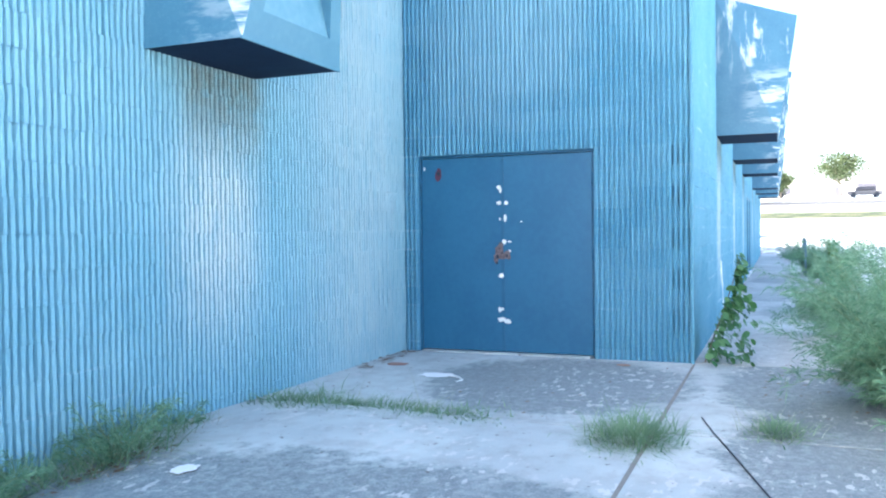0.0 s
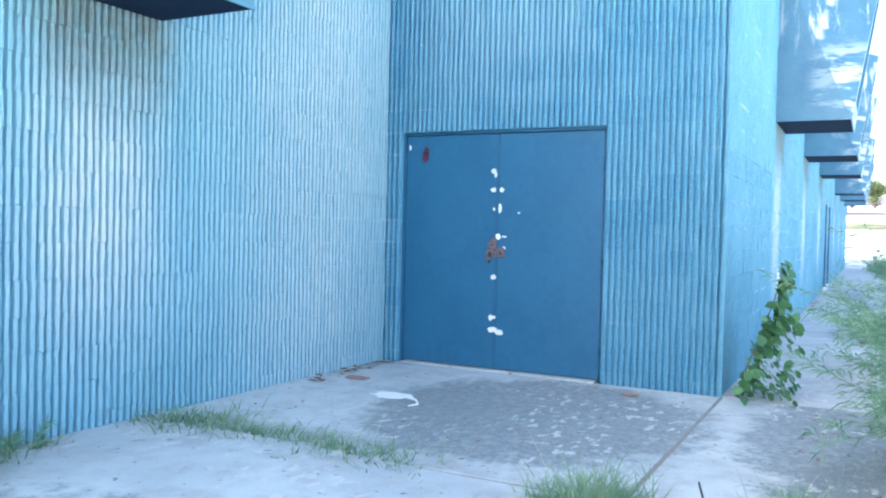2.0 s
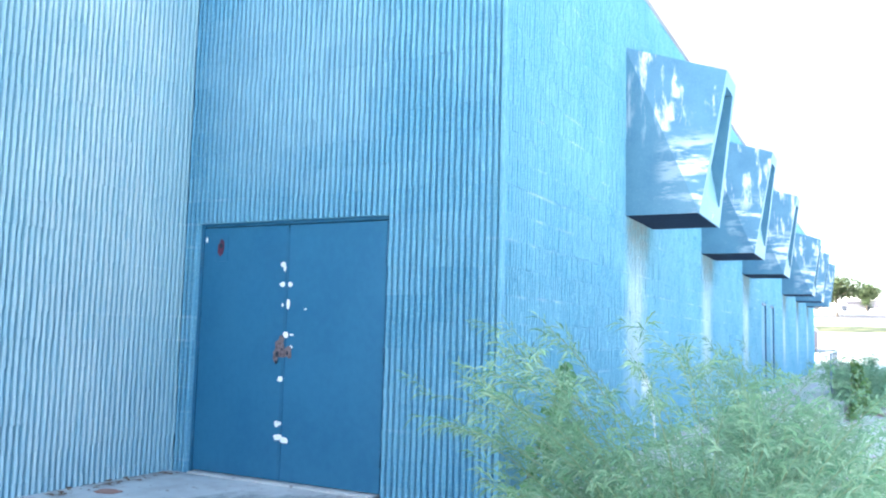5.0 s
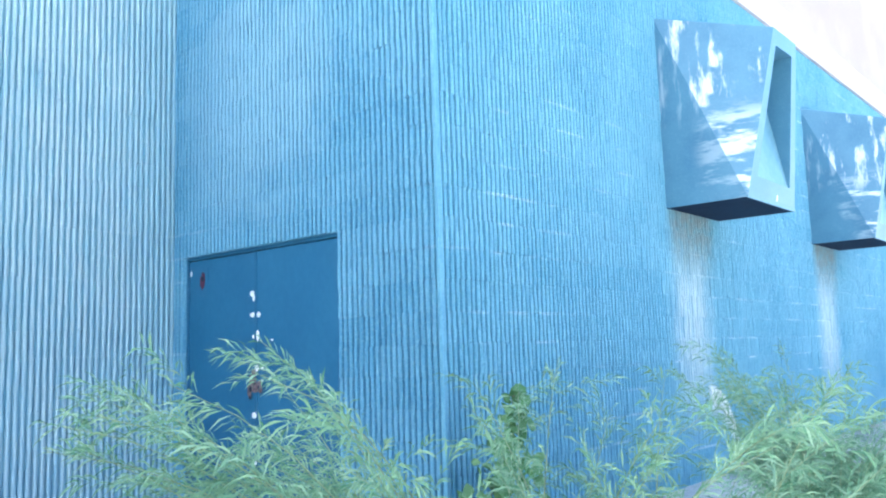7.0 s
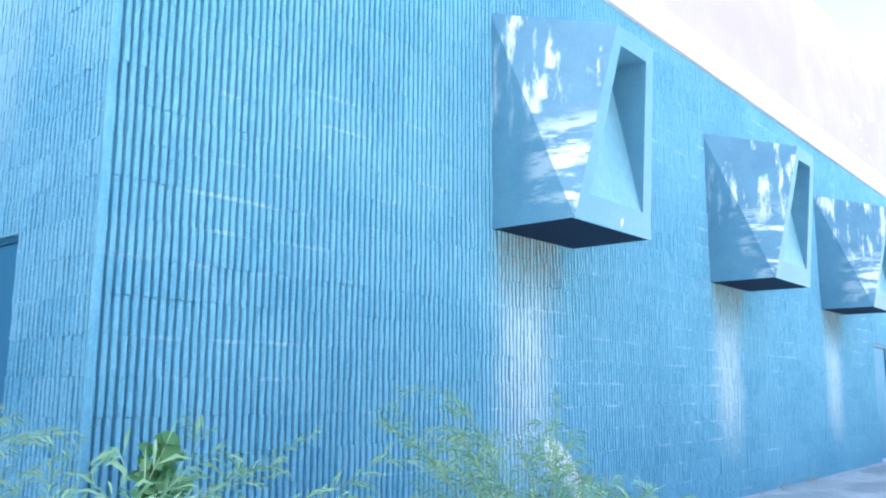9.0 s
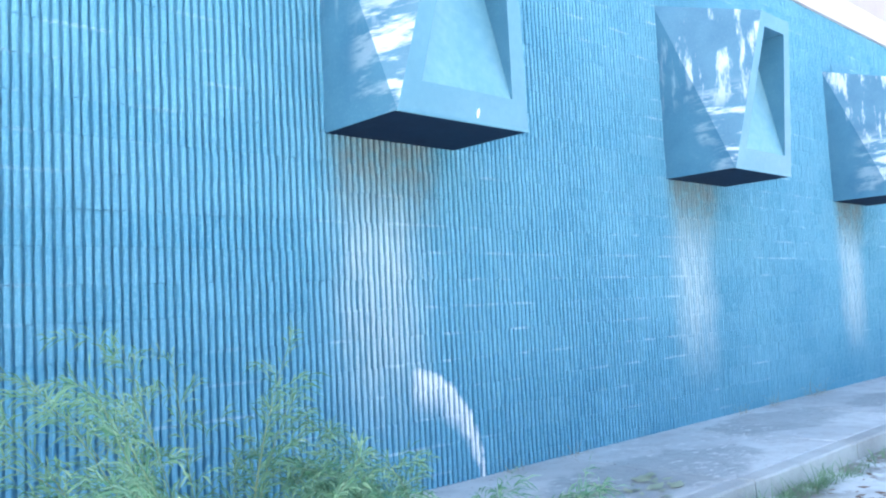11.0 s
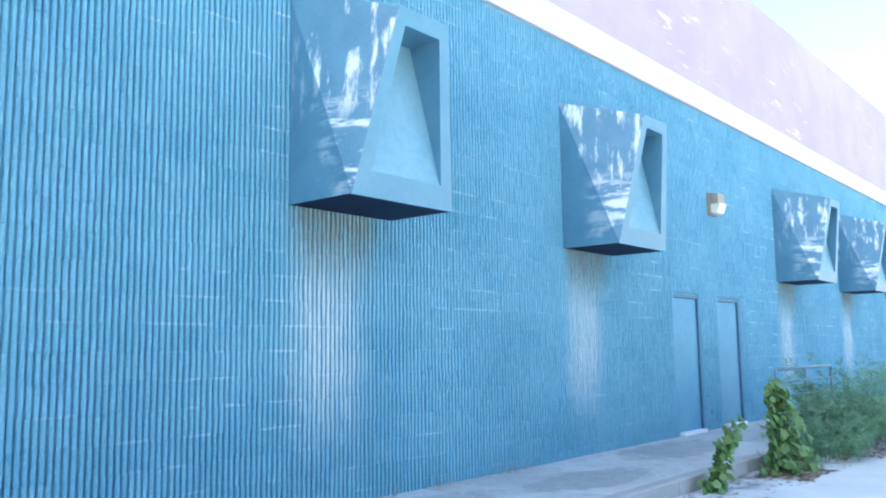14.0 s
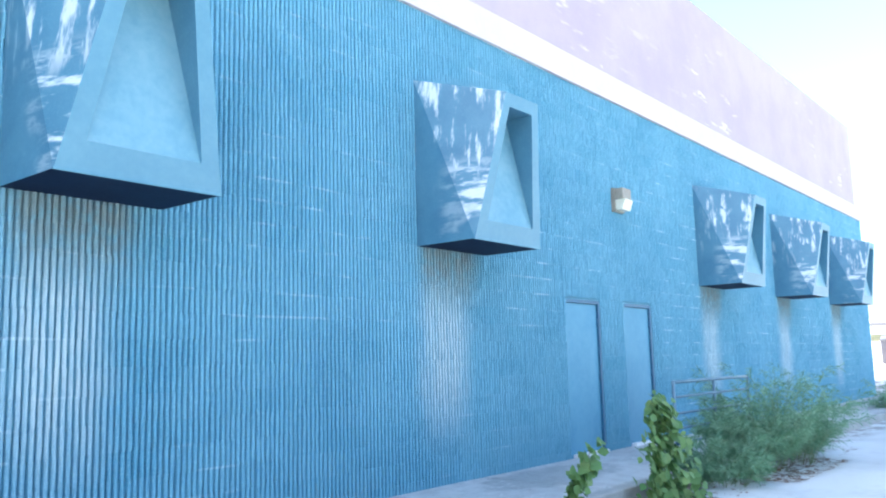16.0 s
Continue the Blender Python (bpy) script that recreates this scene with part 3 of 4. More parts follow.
def double_door():
    d = thing("door_1", (0, 0, 0), "closed blue steel double doors with rust and white flakes", "door", kind="structure")
    y0, y1, h = 0.958, 2.91, 2.13
    fx0, fx1 = 0.046, 0.14
    part("door_frame", boxed(fx0, y1 - 0.028, 0, fx1, y1, h, 0.004), M_DOOR_FRAME, d)
    part("door_frame", boxed(fx0, y0, 0, fx1, y0 + 0.028, h, 0.004), M_DOOR_FRAME, d)
    part("door_head", boxed(fx0, y0 + 0.029, h - 0.028, fx1, y1 - 0.029, h, 0.004), M_DOOR_FRAME, d)
    part("threshold", boxed(-0.03, y0 + 0.051, -0.004, 0.14, y1 - 0.051, 0.014, 0.004), M_SLAB, d, "dusty worn threshold")
    # near-black board: the shade in the gaps behind the leaves, put in as colour
    part("dark_gap", boxed(0.10, y0 + 0.03, 0.015, 0.13, y1 - 0.03, h - 0.03), M_DARK, d)
    mid = 1.945
    front = 0.052
    for a, b in ((y0 + 0.035, mid - 0.005), (mid + 0.005, y1 - 0.035)):
        leaf = part("door_leaf", boxed(front, a, 0.022, front + 0.045, b, h - 0.036, 0.003), M_DOOR, d)
        hinge_y = a - 0.004 if a < mid - 0.1 else b + 0.004
        for hz in (0.28, 1.05, 1.82):
            v, f = [], []
            tube(v, f, [(front - 0.006, hinge_y, hz - 0.06), (front - 0.006, hinge_y, hz + 0.06)], [0.011, 0.011], 8)
            part_mesh("hinge", mesh_from("hinge", v, f, M_DOOR_FRAME, True), leaf)
    part("astragal", boxed(front - 0.006, mid - 0.012, 0.022, front - 0.0005, mid + 0.022, h - 0.06, 0.002), M_DOOR_FRAME, d)
    f = front - 0.007
    flakes = ((1.985, 1.765, 0.05, 0.05), (1.968, 1.735, 0.028, 0.06), (1.985, 1.60, 0.055, 0.045), (1.905, 1.60, 0.05, 0.045),
              (1.92, 1.44, 0.035, 0.10), (1.975, 1.43, 0.02, 0.03), (1.74, 1.40, 0.025, 0.015), (1.965, 0.83, 0.06, 0.055), (1.985, 0.47, 0.04, 0.06),
              (1.955, 0.475, 0.04, 0.035), (1.965, 0.365, 0.10, 0.05), (1.90, 0.345, 0.085, 0.055), (1.93, 1.19, 0.05, 0.06), (1.87, 1.19, 0.05, 0.02), (1.87, 1.09, 0.03, 0.03), (2.84, 1.99, 0.02, 0.05))
    for i, (cy, cz, w, hh) in enumerate(flakes):
        part("white_flake", leaf_blob(cy, cz, w, hh, i, f), M_WHITE, d)
    for i, (cy, cz, w, hh) in enumerate(((1.985, 1.10, 0.10, 0.13), (1.955, 1.04, 0.15, 0.07), (1.90, 1.06, 0.08, 0.08), (2.02, 1.02, 0.06, 0.12), (1.965, 1.15, 0.06, 0.08), (1.88, 1.03, 0.05, 0.07))):
        part("rust_patch", leaf_blob(cy, cz, w, hh, 40 + i, f - 0.001 * i), M_RUST, d)
    # dark flakes stand in for the shade inside the lock holes
    for i, (cy, cz, w, hh) in enumerate(((2.005, 1.03, 0.03, 0.05), (1.955, 1.07, 0.02, 0.02), (1.90, 1.04, 0.02, 0.035), (2.01, 0.965, 0.025, 0.03))):
        part("lock_hole", leaf_blob(cy, cz, w, hh, 60 + i, f - 0.008), M_DARK, d)
    board = part("sign", boxed(front - 0.004, 2.60, 1.80, front - 0.0005, 2.74, 2.03, 0.001), M_DOOR, d)
    part("sign_mark", leaf_blob(2.675, 1.915, 0.085, 0.15, 71, front - 0.004, 0.002), M_RED, board, "faded red mark on the sign")
    part("sign_mark", leaf_blob(2.675, 1.935, 0.04, 0.05, 72, front - 0.006, 0.002), M_DARK, board)
    return d


double_door()


def side_door(name, x0, x1, h):
    d = thing(name, (0, 0, 0), "closed pale blue steel door set in the block wall", "door", kind="structure")
    part("door_frame", boxed(x0, 0.01, -0.02, x0 + 0.045, 0.14, h, 0.003), M_SIDE_DOOR, d)
    part("door_frame", boxed(x1 - 0.045, 0.01, -0.02, x1, 0.14, h, 0.003), M_DOOR_FRAME, d)
    part("door_head", boxed(x0 + 0.046, 0.01, h - 0.045, x1 - 0.046, 0.14, h, 0.003), M_DOOR_FRAME, d)
    leaf = part("door_leaf", boxed(x0 + 0.05, 0.04, 0.03, x1 - 0.05, 0.085, h - 0.05, 0.003), M_SIDE_DOOR, d)
    for hz in (0.3, 1.05, 1.8):
        v, f = [], []
        tube(v, f, [(x1 - 0.052, 0.034, hz - 0.06), (x1 - 0.052, 0.034, hz + 0.06)], [0.012, 0.012], 8)
        part_mesh("hinge", mesh_from("hinge", v, f, M_DOOR_FRAME, True), leaf)
    part("threshold", boxed(x0 + 0.1, -0.05, 0.0, x1 - 0.02, 0.05, 0.045, 0.006), M_WHITE, d, "white door sill")
    # near-black board in place of the shade around the leaf
    part("dark_gap", boxed(x0 + 0.047, 0.09, 0.0, x1 - 0.047, 0.12, h - 0.047), M_DARK, d)


side_door("door_2", *SIDE_DOORS[0])
side_door("door_3", *SIDE_DOORS[1])


# ---- window hoods ----
def polygon(bm, *pts):
    return bm.faces.new([bm.verts.new(p) for p in pts])


def window_hood():
    """Origin at the lower wall corner; x along the wall, -y outwards."""
    w, h, d0, d1, zt, inset = HOOD_W, 1.845, 0.757, 0.992, 1.557, 0.305
    hood = thing("window_hood", (0, 0, 0), "blue sheet-metal window hood with reflected light painted on", "window hood", "hoods along the wall")
    wb0, wb1, wt0, wt1 = (Vector(p) for p in ((0, 0.02, 0), (w, 0.02, 0), (0, 0.02, h), (w, 0.02, h)))
    fb0, fb1 = Vector((0, -d0, 0)), Vector((w, -d0, 0))
    ft0, ft1 = Vector((inset, -d1, zt)), Vector((w - inset, -d1, zt))
    for name, tris in (("side_panel", ((wb0, fb0, wt0),)), ("cheek_panel", ((fb0, ft0, wt0),)), ("side_panel", ((wb1, wt1, fb1),)),
                       ("cheek_panel", ((fb1, wt1, ft1),)), ("top_panel", ((wt0, ft0, ft1, wt1),))):
        bm = bmesh.new()
        for t in tris:
            polygon(bm, *t)
        bmesh.ops.remove_doubles(bm, verts=bm.verts, dist=0.0005)
        part(name, bm, M_HOOD_SIDE if name == "side_panel" else M_HOOD, hood, "streaks of reflected light painted on" if name == "cheek_panel" else "")
    # sloping front with its opening

    def on_front(u, v):
        return fb0.lerp(fb1, u).lerp(ft0.lerp(ft1, u), v)
    o = [on_front(0.13, 0.13), on_front(0.87, 0.13), on_front(0.82, 0.91), on_front(0.18, 0.91)]
    bm = bmesh.new()
    ring = [fb0, fb1, ft1, ft0]
    for i in range(4):
        j = (i + 1) % 4
        polygon(bm, ring[i], ring[j], o[j], o[i])
    part("front_frame", bm, M_HOOD_FRONT, hood)
    back = [o[0] + Vector((0, 0.012, 0)), o[1] + Vector((0, 0.012, 0)), Vector((o[2].x + 0.03, -0.60, o[2].z + 0.02)), Vector((o[3].x - 0.03, -0.60, o[3].z + 0.02))]
    bm = bmesh.new()
    for i in range(4):
        j = (i + 1) % 4
        polygon(bm, o[i], o[j], back[j], back[i])
    part("reveal", bm, M_HOOD, hood)
    bm = bmesh.new()
    polygon(bm, *back)
    part("inner_panel", bm, M_PANEL, hood, "pale recessed panel")
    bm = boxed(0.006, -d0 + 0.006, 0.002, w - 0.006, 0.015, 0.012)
    part("soffit", bm, M_SOFFIT, hood, "underside with its shade painted in")
    bm = bmesh.new()
    box(bm, -0.004, -d0 - 0.004, -0.006, w + 0.004, -d0 + 0.012, 0.014, 0.002)
    part("drip_edge", bm, M_HOOD_FRONT, hood)
    return hood


first_hood = window_hood()
first_hood.matrix_world = Matrix.Translation((HOODS[0], 0, HOOD_BASE))
for hx in HOODS[1:]:
    copy_thing(first_hood, Matrix.Translation((hx, 0, HOOD_BASE)))
copy_thing(first_hood, Matrix.Translation((-3.99, RECESS, HOOD_BASE)))


def front_flake(hood, cx, cz, w, h, seed):
    """A chip of bare metal lying on the sloping hood front."""
    rng = random.Random(seed)
    bm = bmesh.new()
    ring = []
    for i in range(10):
        a, k = 2 * math.pi * i / 10, rng.uniform(0.7, 1.1)
        ring.append((cx + math.cos(a) * w / 2 * k, cz + math.sin(a) * h / 2 * k))
    front = [bm.verts.new((u, -0.757 - 0.151 * v - 0.005, v)) for u, v in ring]
    back = [bm.verts.new((u, -0.757 - 0.151 * v - 0.001, v)) for u, v in ring]
    bm.faces.new(front)
    for i in range(10):
        j = (i + 1) % 10
        bm.faces.new((front[i], back[i], back[j], front[j]))
    bmesh.ops.recalc_face_normals(bm, faces=bm.faces)
    part("white_flake", bm, M_WHITE, hood, "bare white chip")


front_flake(first_hood, 0.70, 0.065, 0.03, 0.07, 1)


# ---- wall lamp ----
def wall_lamp():
    lamp = thing("wall_lamp", (16.27, 0.0, 3.47), "tan wall pack lamp with a yellowed lens", "lamp")
    part("backplate", boxed(0.0, -0.05, 0.0, 0.30, 0.022, 0.36, 0.008), M_BRONZE, lamp)
    bm = boxed(0.01, -0.18, 0.18, 0.29, -0.051, 0.35, 0.012)
    part("housing", bm, M_BRONZE, lamp)
    bm = bmesh.new()
    box(bm, 0.015, -0.21, 0.02, 0.285, -0.051, 0.178, 0.012)
    for v in bm.verts:
        if v.co.z < 0.08 and v.co.y < -0.1:
            v.co.y += 0.05
    part("lens", bm, M_LENS, lamp, "yellowed prismatic lens")
    return lamp


wall_lamp()


# ---- railing ----
def railing():
    rail = thing("railing", (14.86, -1.41, 0.0), "blue-grey painted pipe railing on the walkway", "railing")
    length = 2.6
    for px in (0.0, length / 2, length):
        v, f = [], []
        tube(v, f, [(px, 0, 0.0), (px, 0, 0.985)], [0.022, 0.022], 8)
        part_mesh("post", mesh_from("post", v, f, M_STEEL, True), rail)
    for pz in (0.98, 0.80, 0.60, 0.42, 0.24):
        v, f = [], []
        tube(v, f, [(0, 0, pz), (length, 0, pz)], [0.021 if pz > 0.9 else 0.016] * 2, 8)
        part_mesh("rail", mesh_from("rail", v, f, M_STEEL, True), rail)


railing()


# ---- plants ----
def arc(rng, base, yaw, lean, length, droop, steps=9):
    """Points along a stem that leans out and droops."""
    pts = [Vector(base)]
    pitch = math.radians(90 - lean)
    for i in range(steps):
        seg = length / steps
        d = Vector((math.cos(yaw) * math.cos(pitch), math.sin(yaw) * math.cos(pitch), math.sin(pitch)))
        pts.append(pts[-1] + d * seg)
        pitch -= math.radians(droop) / steps * (0.4 + 1.2 * i / steps)
        yaw += rng.uniform(-0.08, 0.08)
    return pts


def blade(verts, faces, a, d, length, width, rng, sag=0.25):
    side = d.cross(Vector((rng.uniform(-1, 1), rng.uniform(-1, 1), rng.uniform(-0.4, 1)))).normalized() * width / 2
    m = a + d * length * 0.5
    e = a + d * length + Vector((0, 0, -sag * length))
    k = len(verts)
    verts.extend((a, m + side, e, m - side))
    faces.append((k, k + 1, k + 2, k + 3))


def feathery_weed(place, stems, spread, height, label, seed, leaf=0.085, per=96, lean=(4, 46), droop=(25, 85), bias=None):
    rng = random.Random(seed)
    plant = thing("weed", place, label, "weed")
    lv, lf = [], []
    for s in range(stems):
        yaw = rng.uniform(0, 2 * math.pi)
        if bias is not None and rng.random() < 0.5:
            yaw = bias + rng.gauss(0, 0.6)
        r = spread * math.sqrt(rng.random())
        base = (math.cos(yaw) * r * 0.8, math.sin(yaw) * r * 0.8, -0.02)
        length = height * rng.uniform(0.45, 1.18)
        pts = arc(rng, base, yaw, rng.uniform(*lean), length, rng.uniform(*droop))
        sv, sf = [], []
        tube(sv, sf, pts, [0.0055 * (1 - 0.85 * i / (len(pts) - 1)) for i in range(len(pts))], 4)
        part_mesh("stem", mesh_from("stem", sv, sf, M_FEATHER_TIP, True), plant)
        # side shoots, each with its own fine leaves
        shoots = [(pts, per // 2, 0.25)]
        for k in range(12):
            u = 0.22 + 0.75 * (k + rng.random()) / 12
            i = min(int(u * (len(pts) - 1)), len(pts) - 2)
            a = pts[i].lerp(pts[i + 1], u * (len(pts) - 1) - i)
            twig = arc(rng, a, yaw + rng.uniform(-1.5, 1.5), rng.uniform(35, 80), height * rng.uniform(0.12, 0.26) * (1.2 - 0.6 * u), rng.uniform(10, 70), 3)
            shoots.append((twig, per // 6 + 2, 0.0))
        for line, count, start in shoots:
            for k in range(count):
                u = start + (1 - start) * (k + rng.random()) / count
                i = min(int(u * (len(line) - 1)), len(line) - 2)
                a = line[i].lerp(line[i + 1], u * (len(line) - 1) - i)
                along = (line[i + 1] - line[i]).normalized()
                out = along.cross(Vector((rng.uniform(-1, 1), rng.uniform(-1, 1), rng.uniform(-1, 1)))).normalized()
                d = (along * rng.uniform(0.6, 1.2) + out * rng.uniform(0.3, 0.9)).normalized()
                blade(lv, lf, a, d, leaf * rng.uniform(0.6, 1.35), leaf * 0.085, rng)
    tagged(part_mesh("foliage", mesh_from("foliage", lv, lf, M_FEATHER), plant), kind="stuff")
    return plant


def vine(place, climb, label, seed, leaves=160, size=0.07, wide=0.35, taper=0.82, green=None):
    """A leafy climber: climb is a list of local points of its main shoot."""
    rng = random.Random(seed)
    plant = thing("vine", place, label, "vine")
    sv, sf, lv, lf = [], [], [], []
    tube(sv, sf, climb, [0.008 * (1 - 0.6 * i / len(climb)) for i in range(len(climb))], 5)
    top = climb[-1][2]
    for k in range(leaves):
        u = rng.random() ** 1.3
        i = min(int(u * (len(climb) - 1)), len(climb) - 2)
        a = Vector(climb[i]).lerp(Vector(climb[i + 1]), u * (len(climb) - 1) - i)
        r = wide * (1 - taper * a.z / top) * rng.random() + 0.02
        yaw = rng.uniform(0, 2 * math.pi)
        a = a + Vector((math.cos(yaw) * r, -abs(math.sin(yaw)) * r * 0.9, rng.uniform(-0.09, 0.09)))
        a.z = max(a.z, 0.03)
        nrm = Vector((rng.gauss(0, 0.5), -0.8 + rng.gauss(0, 0.4), rng.uniform(0.2, 1))).normalized()
        q = nrm.to_track_quat("Z", "Y") @ Euler((0, 0, rng.uniform(0, 6.28))).to_quaternion()
        s = size * rng.uniform(0.55, 1.25)
        b = len(lv)
        for px, py, pz in ((0, -0.5, 0), (0.42, -0.15, 0.06), (0.34, 0.25, 0.05), (0, 0.62, -0.08), (-0.34, 0.25, 0.05), (-0.42, -0.15, 0.06), (0, 0.02, -0.03)):
            lv.append(a + q @ Vector((px * s, py * s, pz * s)))
        for j in range(6):
            lf.append((b + j, b + (j + 1) % 6, b + 6))
    part_mesh("stem", mesh_from("stem", sv, sf, M_BARK, True), plant)
    tagged(part_mesh("leaves", mesh_from("leaves", lv, lf, green or M_VINE, True), plant), kind="stuff")
    return plant


def grass_tuft(place, blades, rx, ry, height, label, seed, material=None, name="grass_tuft", width=0.009):
    rng = random.Random(seed)
    plant = thing(name, place, label, "grass")
    v, f = [], []
    for _ in range(blades):
        a = Vector((rng.gauss(0, rx * 0.5), rng.gauss(0, ry * 0.5), 0))
        yaw = math.atan2(a.y, a.x) + rng.gauss(0, 0.9)
        tilt = rng.uniform(30, 100)
        length = height * rng.uniform(0.5, 1.3)
        pts = arc(rng, a, yaw, tilt, length, rng.uniform(20, 90), 4)
        side = Vector((-math.sin(yaw), math.cos(yaw), 0))
        k = len(v)
        for i, p in enumerate(pts):
            w = width * (1 - i / 4.4) / 2
            v.extend((p + side * w, p - side * w))
        for i in range(4):
            f.append((k + 2 * i, k + 2 * i + 1, k + 2 * i + 3, k + 2 * i + 2))
    part_mesh("blades", mesh_from("blades", v, f, material or M_GRASS), plant)
    tagged(plant, kind="stuff")
    return plant


WEED = "tall feathery green weed growing through the paving"
feathery_weed((-1.65, -1.72, -0.14), 64, 0.26, 1.58, WEED, 9, leaf=0.066, per=150, lean=(6, 32), droop=(40, 90), bias=math.radians(160))
feathery_weed((-1.25, -1.90, -0.14), 50, 0.32, 1.40, WEED, 1, lean=(6, 50), droop=(25, 95), bias=math.radians(165))
feathery_weed((-1.55, -2.1, -0.14), 40, 0.30, 1.10, WEED, 2, lean=(6, 50), droop=(40, 100), bias=math.radians(170))
feathery_weed((-0.40, -1.95, -0.14), 26, 0.36, 0.50, WEED, 3, droop=(30, 90))
feathery_weed((-0.55, -1.88, -0.14), 24, 0.2, 0.98, WEED, 4, lean=(2, 30))
feathery_weed((1.50, -1.70, -0.14), 40, 0.22, 1.30, WEED, 5, lean=(1, 18), droop=(20, 80))
feathery_weed((2.66, -1.50, 0), 40, 0.24, 1.0, WEED, 6, lean=(10, 48), droop=(40, 105), bias=math.radians(185))
feathery_weed((0.60, -2.25, -0.14), 24, 0.28, 0.50, WEED, 7)
for i, (gx, gy, gh, gn) in enumerate(((-4.42, 2.92, 0.46, 18), (-4.62, 2.86, 0.34, 14), (-5.10, 2.90, 0.20, 9), (-5.45, 2.85, 0.24, 12), (-3.85, 2.98, 0.20, 7))):
    feathery_weed((gx, gy, 0), gn, 0.14, gh, "leafy green weed at the foot of the wall", 100 + i, leaf=0.055, per=40)
feathery_weed((-3.1, -1.62, 0), 10, 0.12, 0.55, "small pale feathery weed in a paving crack", 8, per=26)
vine((0.09, -0.09, 0), [(0, 0, 0), (0.02, -0.08, 0.25), (0.05, -0.17, 0.5), (0.07, -0.25, 0.76), (0.08, -0.31, 1.0)], "broad-leaved green vine at the block wall corner", 11, 340, 0.08, 0.56, 0.95)
for i, (gx, gy) in enumerate(((-3.0, 0.12), (-2.8, 2.3), (-2.86, 1.6), (-2.6, -0.7), (-4.5, 2.8), (-5.0, 2.75))):
    grass_tuft((gx, gy, 0), 26, 0.3, 0.22, 0.34, "thin pale seed stalks in a paving joint", 200 + i, M_SEED, "seed_grass", 0.0045)
grass_tuft((-3.05, 0.10, 0), 900, 0.36, 0.26, 0.19, "green grass tuft in a paving joint", 20)
grass_tuft((-2.66, -0.75, 0), 380, 0.26, 0.16, 0.13, "small grass tuft in a paving joint", 21)
for i in range(9):
    grass_tuft((-2.86 + 0.03 * math.sin(i * 2.1), 2.85 - i * 0.21, 0), 300 - i * 24, 0.26 + 0.1 * math.sin(i * 1.7), 0.22, 0.15 - 0.008 * i, "short grass growing along a paving joint", 22 + i)
for i, (gx, gy, gh, gn) in enumerate(((-4.05, 2.95, 0.22, 120), (-4.45, 2.85, 0.42, 200), (-4.75, 2.80, 0.22, 120), (-5.1, 2.85, 0.18, 120), (-5.45, 2.8, 0.22, 180), (-3.7, 2.99, 0.14, 60))):
    grass_tuft((gx, gy, 0), gn, 0.24, 0.16, gh, "untidy weeds at the foot of the wall", 40 + i)
    if i < 4:
        grass_tuft((gx + 0.15, gy - 0.1, 0), 40, 0.3, 0.15, gh * 0.7, "dry brown stalks at the foot of the wall", 50 + i, M_DRY, "dry_grass", 0.005)

# along the walkway
for i, (gx, gh) in enumerate(((4.9, 0.35), (5.6, 0.3), (8.6, 0.25), (9.3, 0.3), (10.4, 0.38), (10.7, 0.3))):
    grass_tuft((gx, -0.08, 0), 26, 0.16, 0.05, gh, "dry stalks at the foot of the wall", 60 + i, M_DRY, "dry_grass", 0.004)
for i, (gx, gy, gn) in enumerate(((4.9, -1.86, 170), (5.5, -1.84, 190), (6.1, -1.84, 200), (6.6, -1.86, 110), (7.4, -1.86, 80), (8.6, -1.85, 110))):
    grass_tuft((gx, gy, -0.15), gn, 0.34, 0.10, 0.19, "grass growing along the kerb", 70 + i)
BUSH = "dense green weed bush beside the walkway railing"
feathery_weed((14.6, -2.05, -0.15), 44, 0.35, 0.55, BUSH, 80, leaf=0.11, per=66)
feathery_weed((15.9, -2.0, -0.15), 60, 0.45, 0.92, BUSH, 81, leaf=0.11, per=70, lean=(2, 34))
feathery_weed((16.8, -2.0, -0.15), 64, 0.5, 1.32, BUSH, 82, leaf=0.11, per=70, lean=(2, 34))
feathery_weed((17.6, -1.95, -0.15), 40, 0.35, 0.6, BUSH, 83, leaf=0.11, per=60, lean=(2, 34))
feathery_weed((26.5, -1.9, -0.15), 40, 0.6, 0.8, "green weeds beside the far walkway", 84, leaf=0.14, per=28)
feathery_weed((29.0, -1.7, -0.15), 40, 0.6, 0.9, "green weeds beside the far walkway", 85, leaf=0.14, per=28)
vine((11.40, -1.82, -0.15), [(0, 0, 0), (0.08, -0.04, 0.2), (0.18, -0.10, 0.42), (0.30, -0.20, 0.66)], "leafy yellow-green shoot at the kerb", 90, 190, 0.10, 0.20, 0.55, M_SHOOT)
vine((13.25, -1.85, -0.15), [(0, 0, 0), (0.02, 0, 0.35), (0.05, 0, 0.7), (0.06, 0, 1.0)], "leafy vine grown over a post", 91, 560, 0.105, 0.60, 0.66, M_SHOOT)


# ---- stains and litter ----
def ground_patch(name, cx, cy, w, h, seed, material, label, category, z=0.006):
    bm = leaf_blob(cx, cy, w, h, seed, z, 0.004, 22, "z")
    me = bpy.data.meshes.new(name)
    bm.to_mesh(me)
    bm.free()
    me.materials.append(material)
    return tagged(new(name, me), label, category)


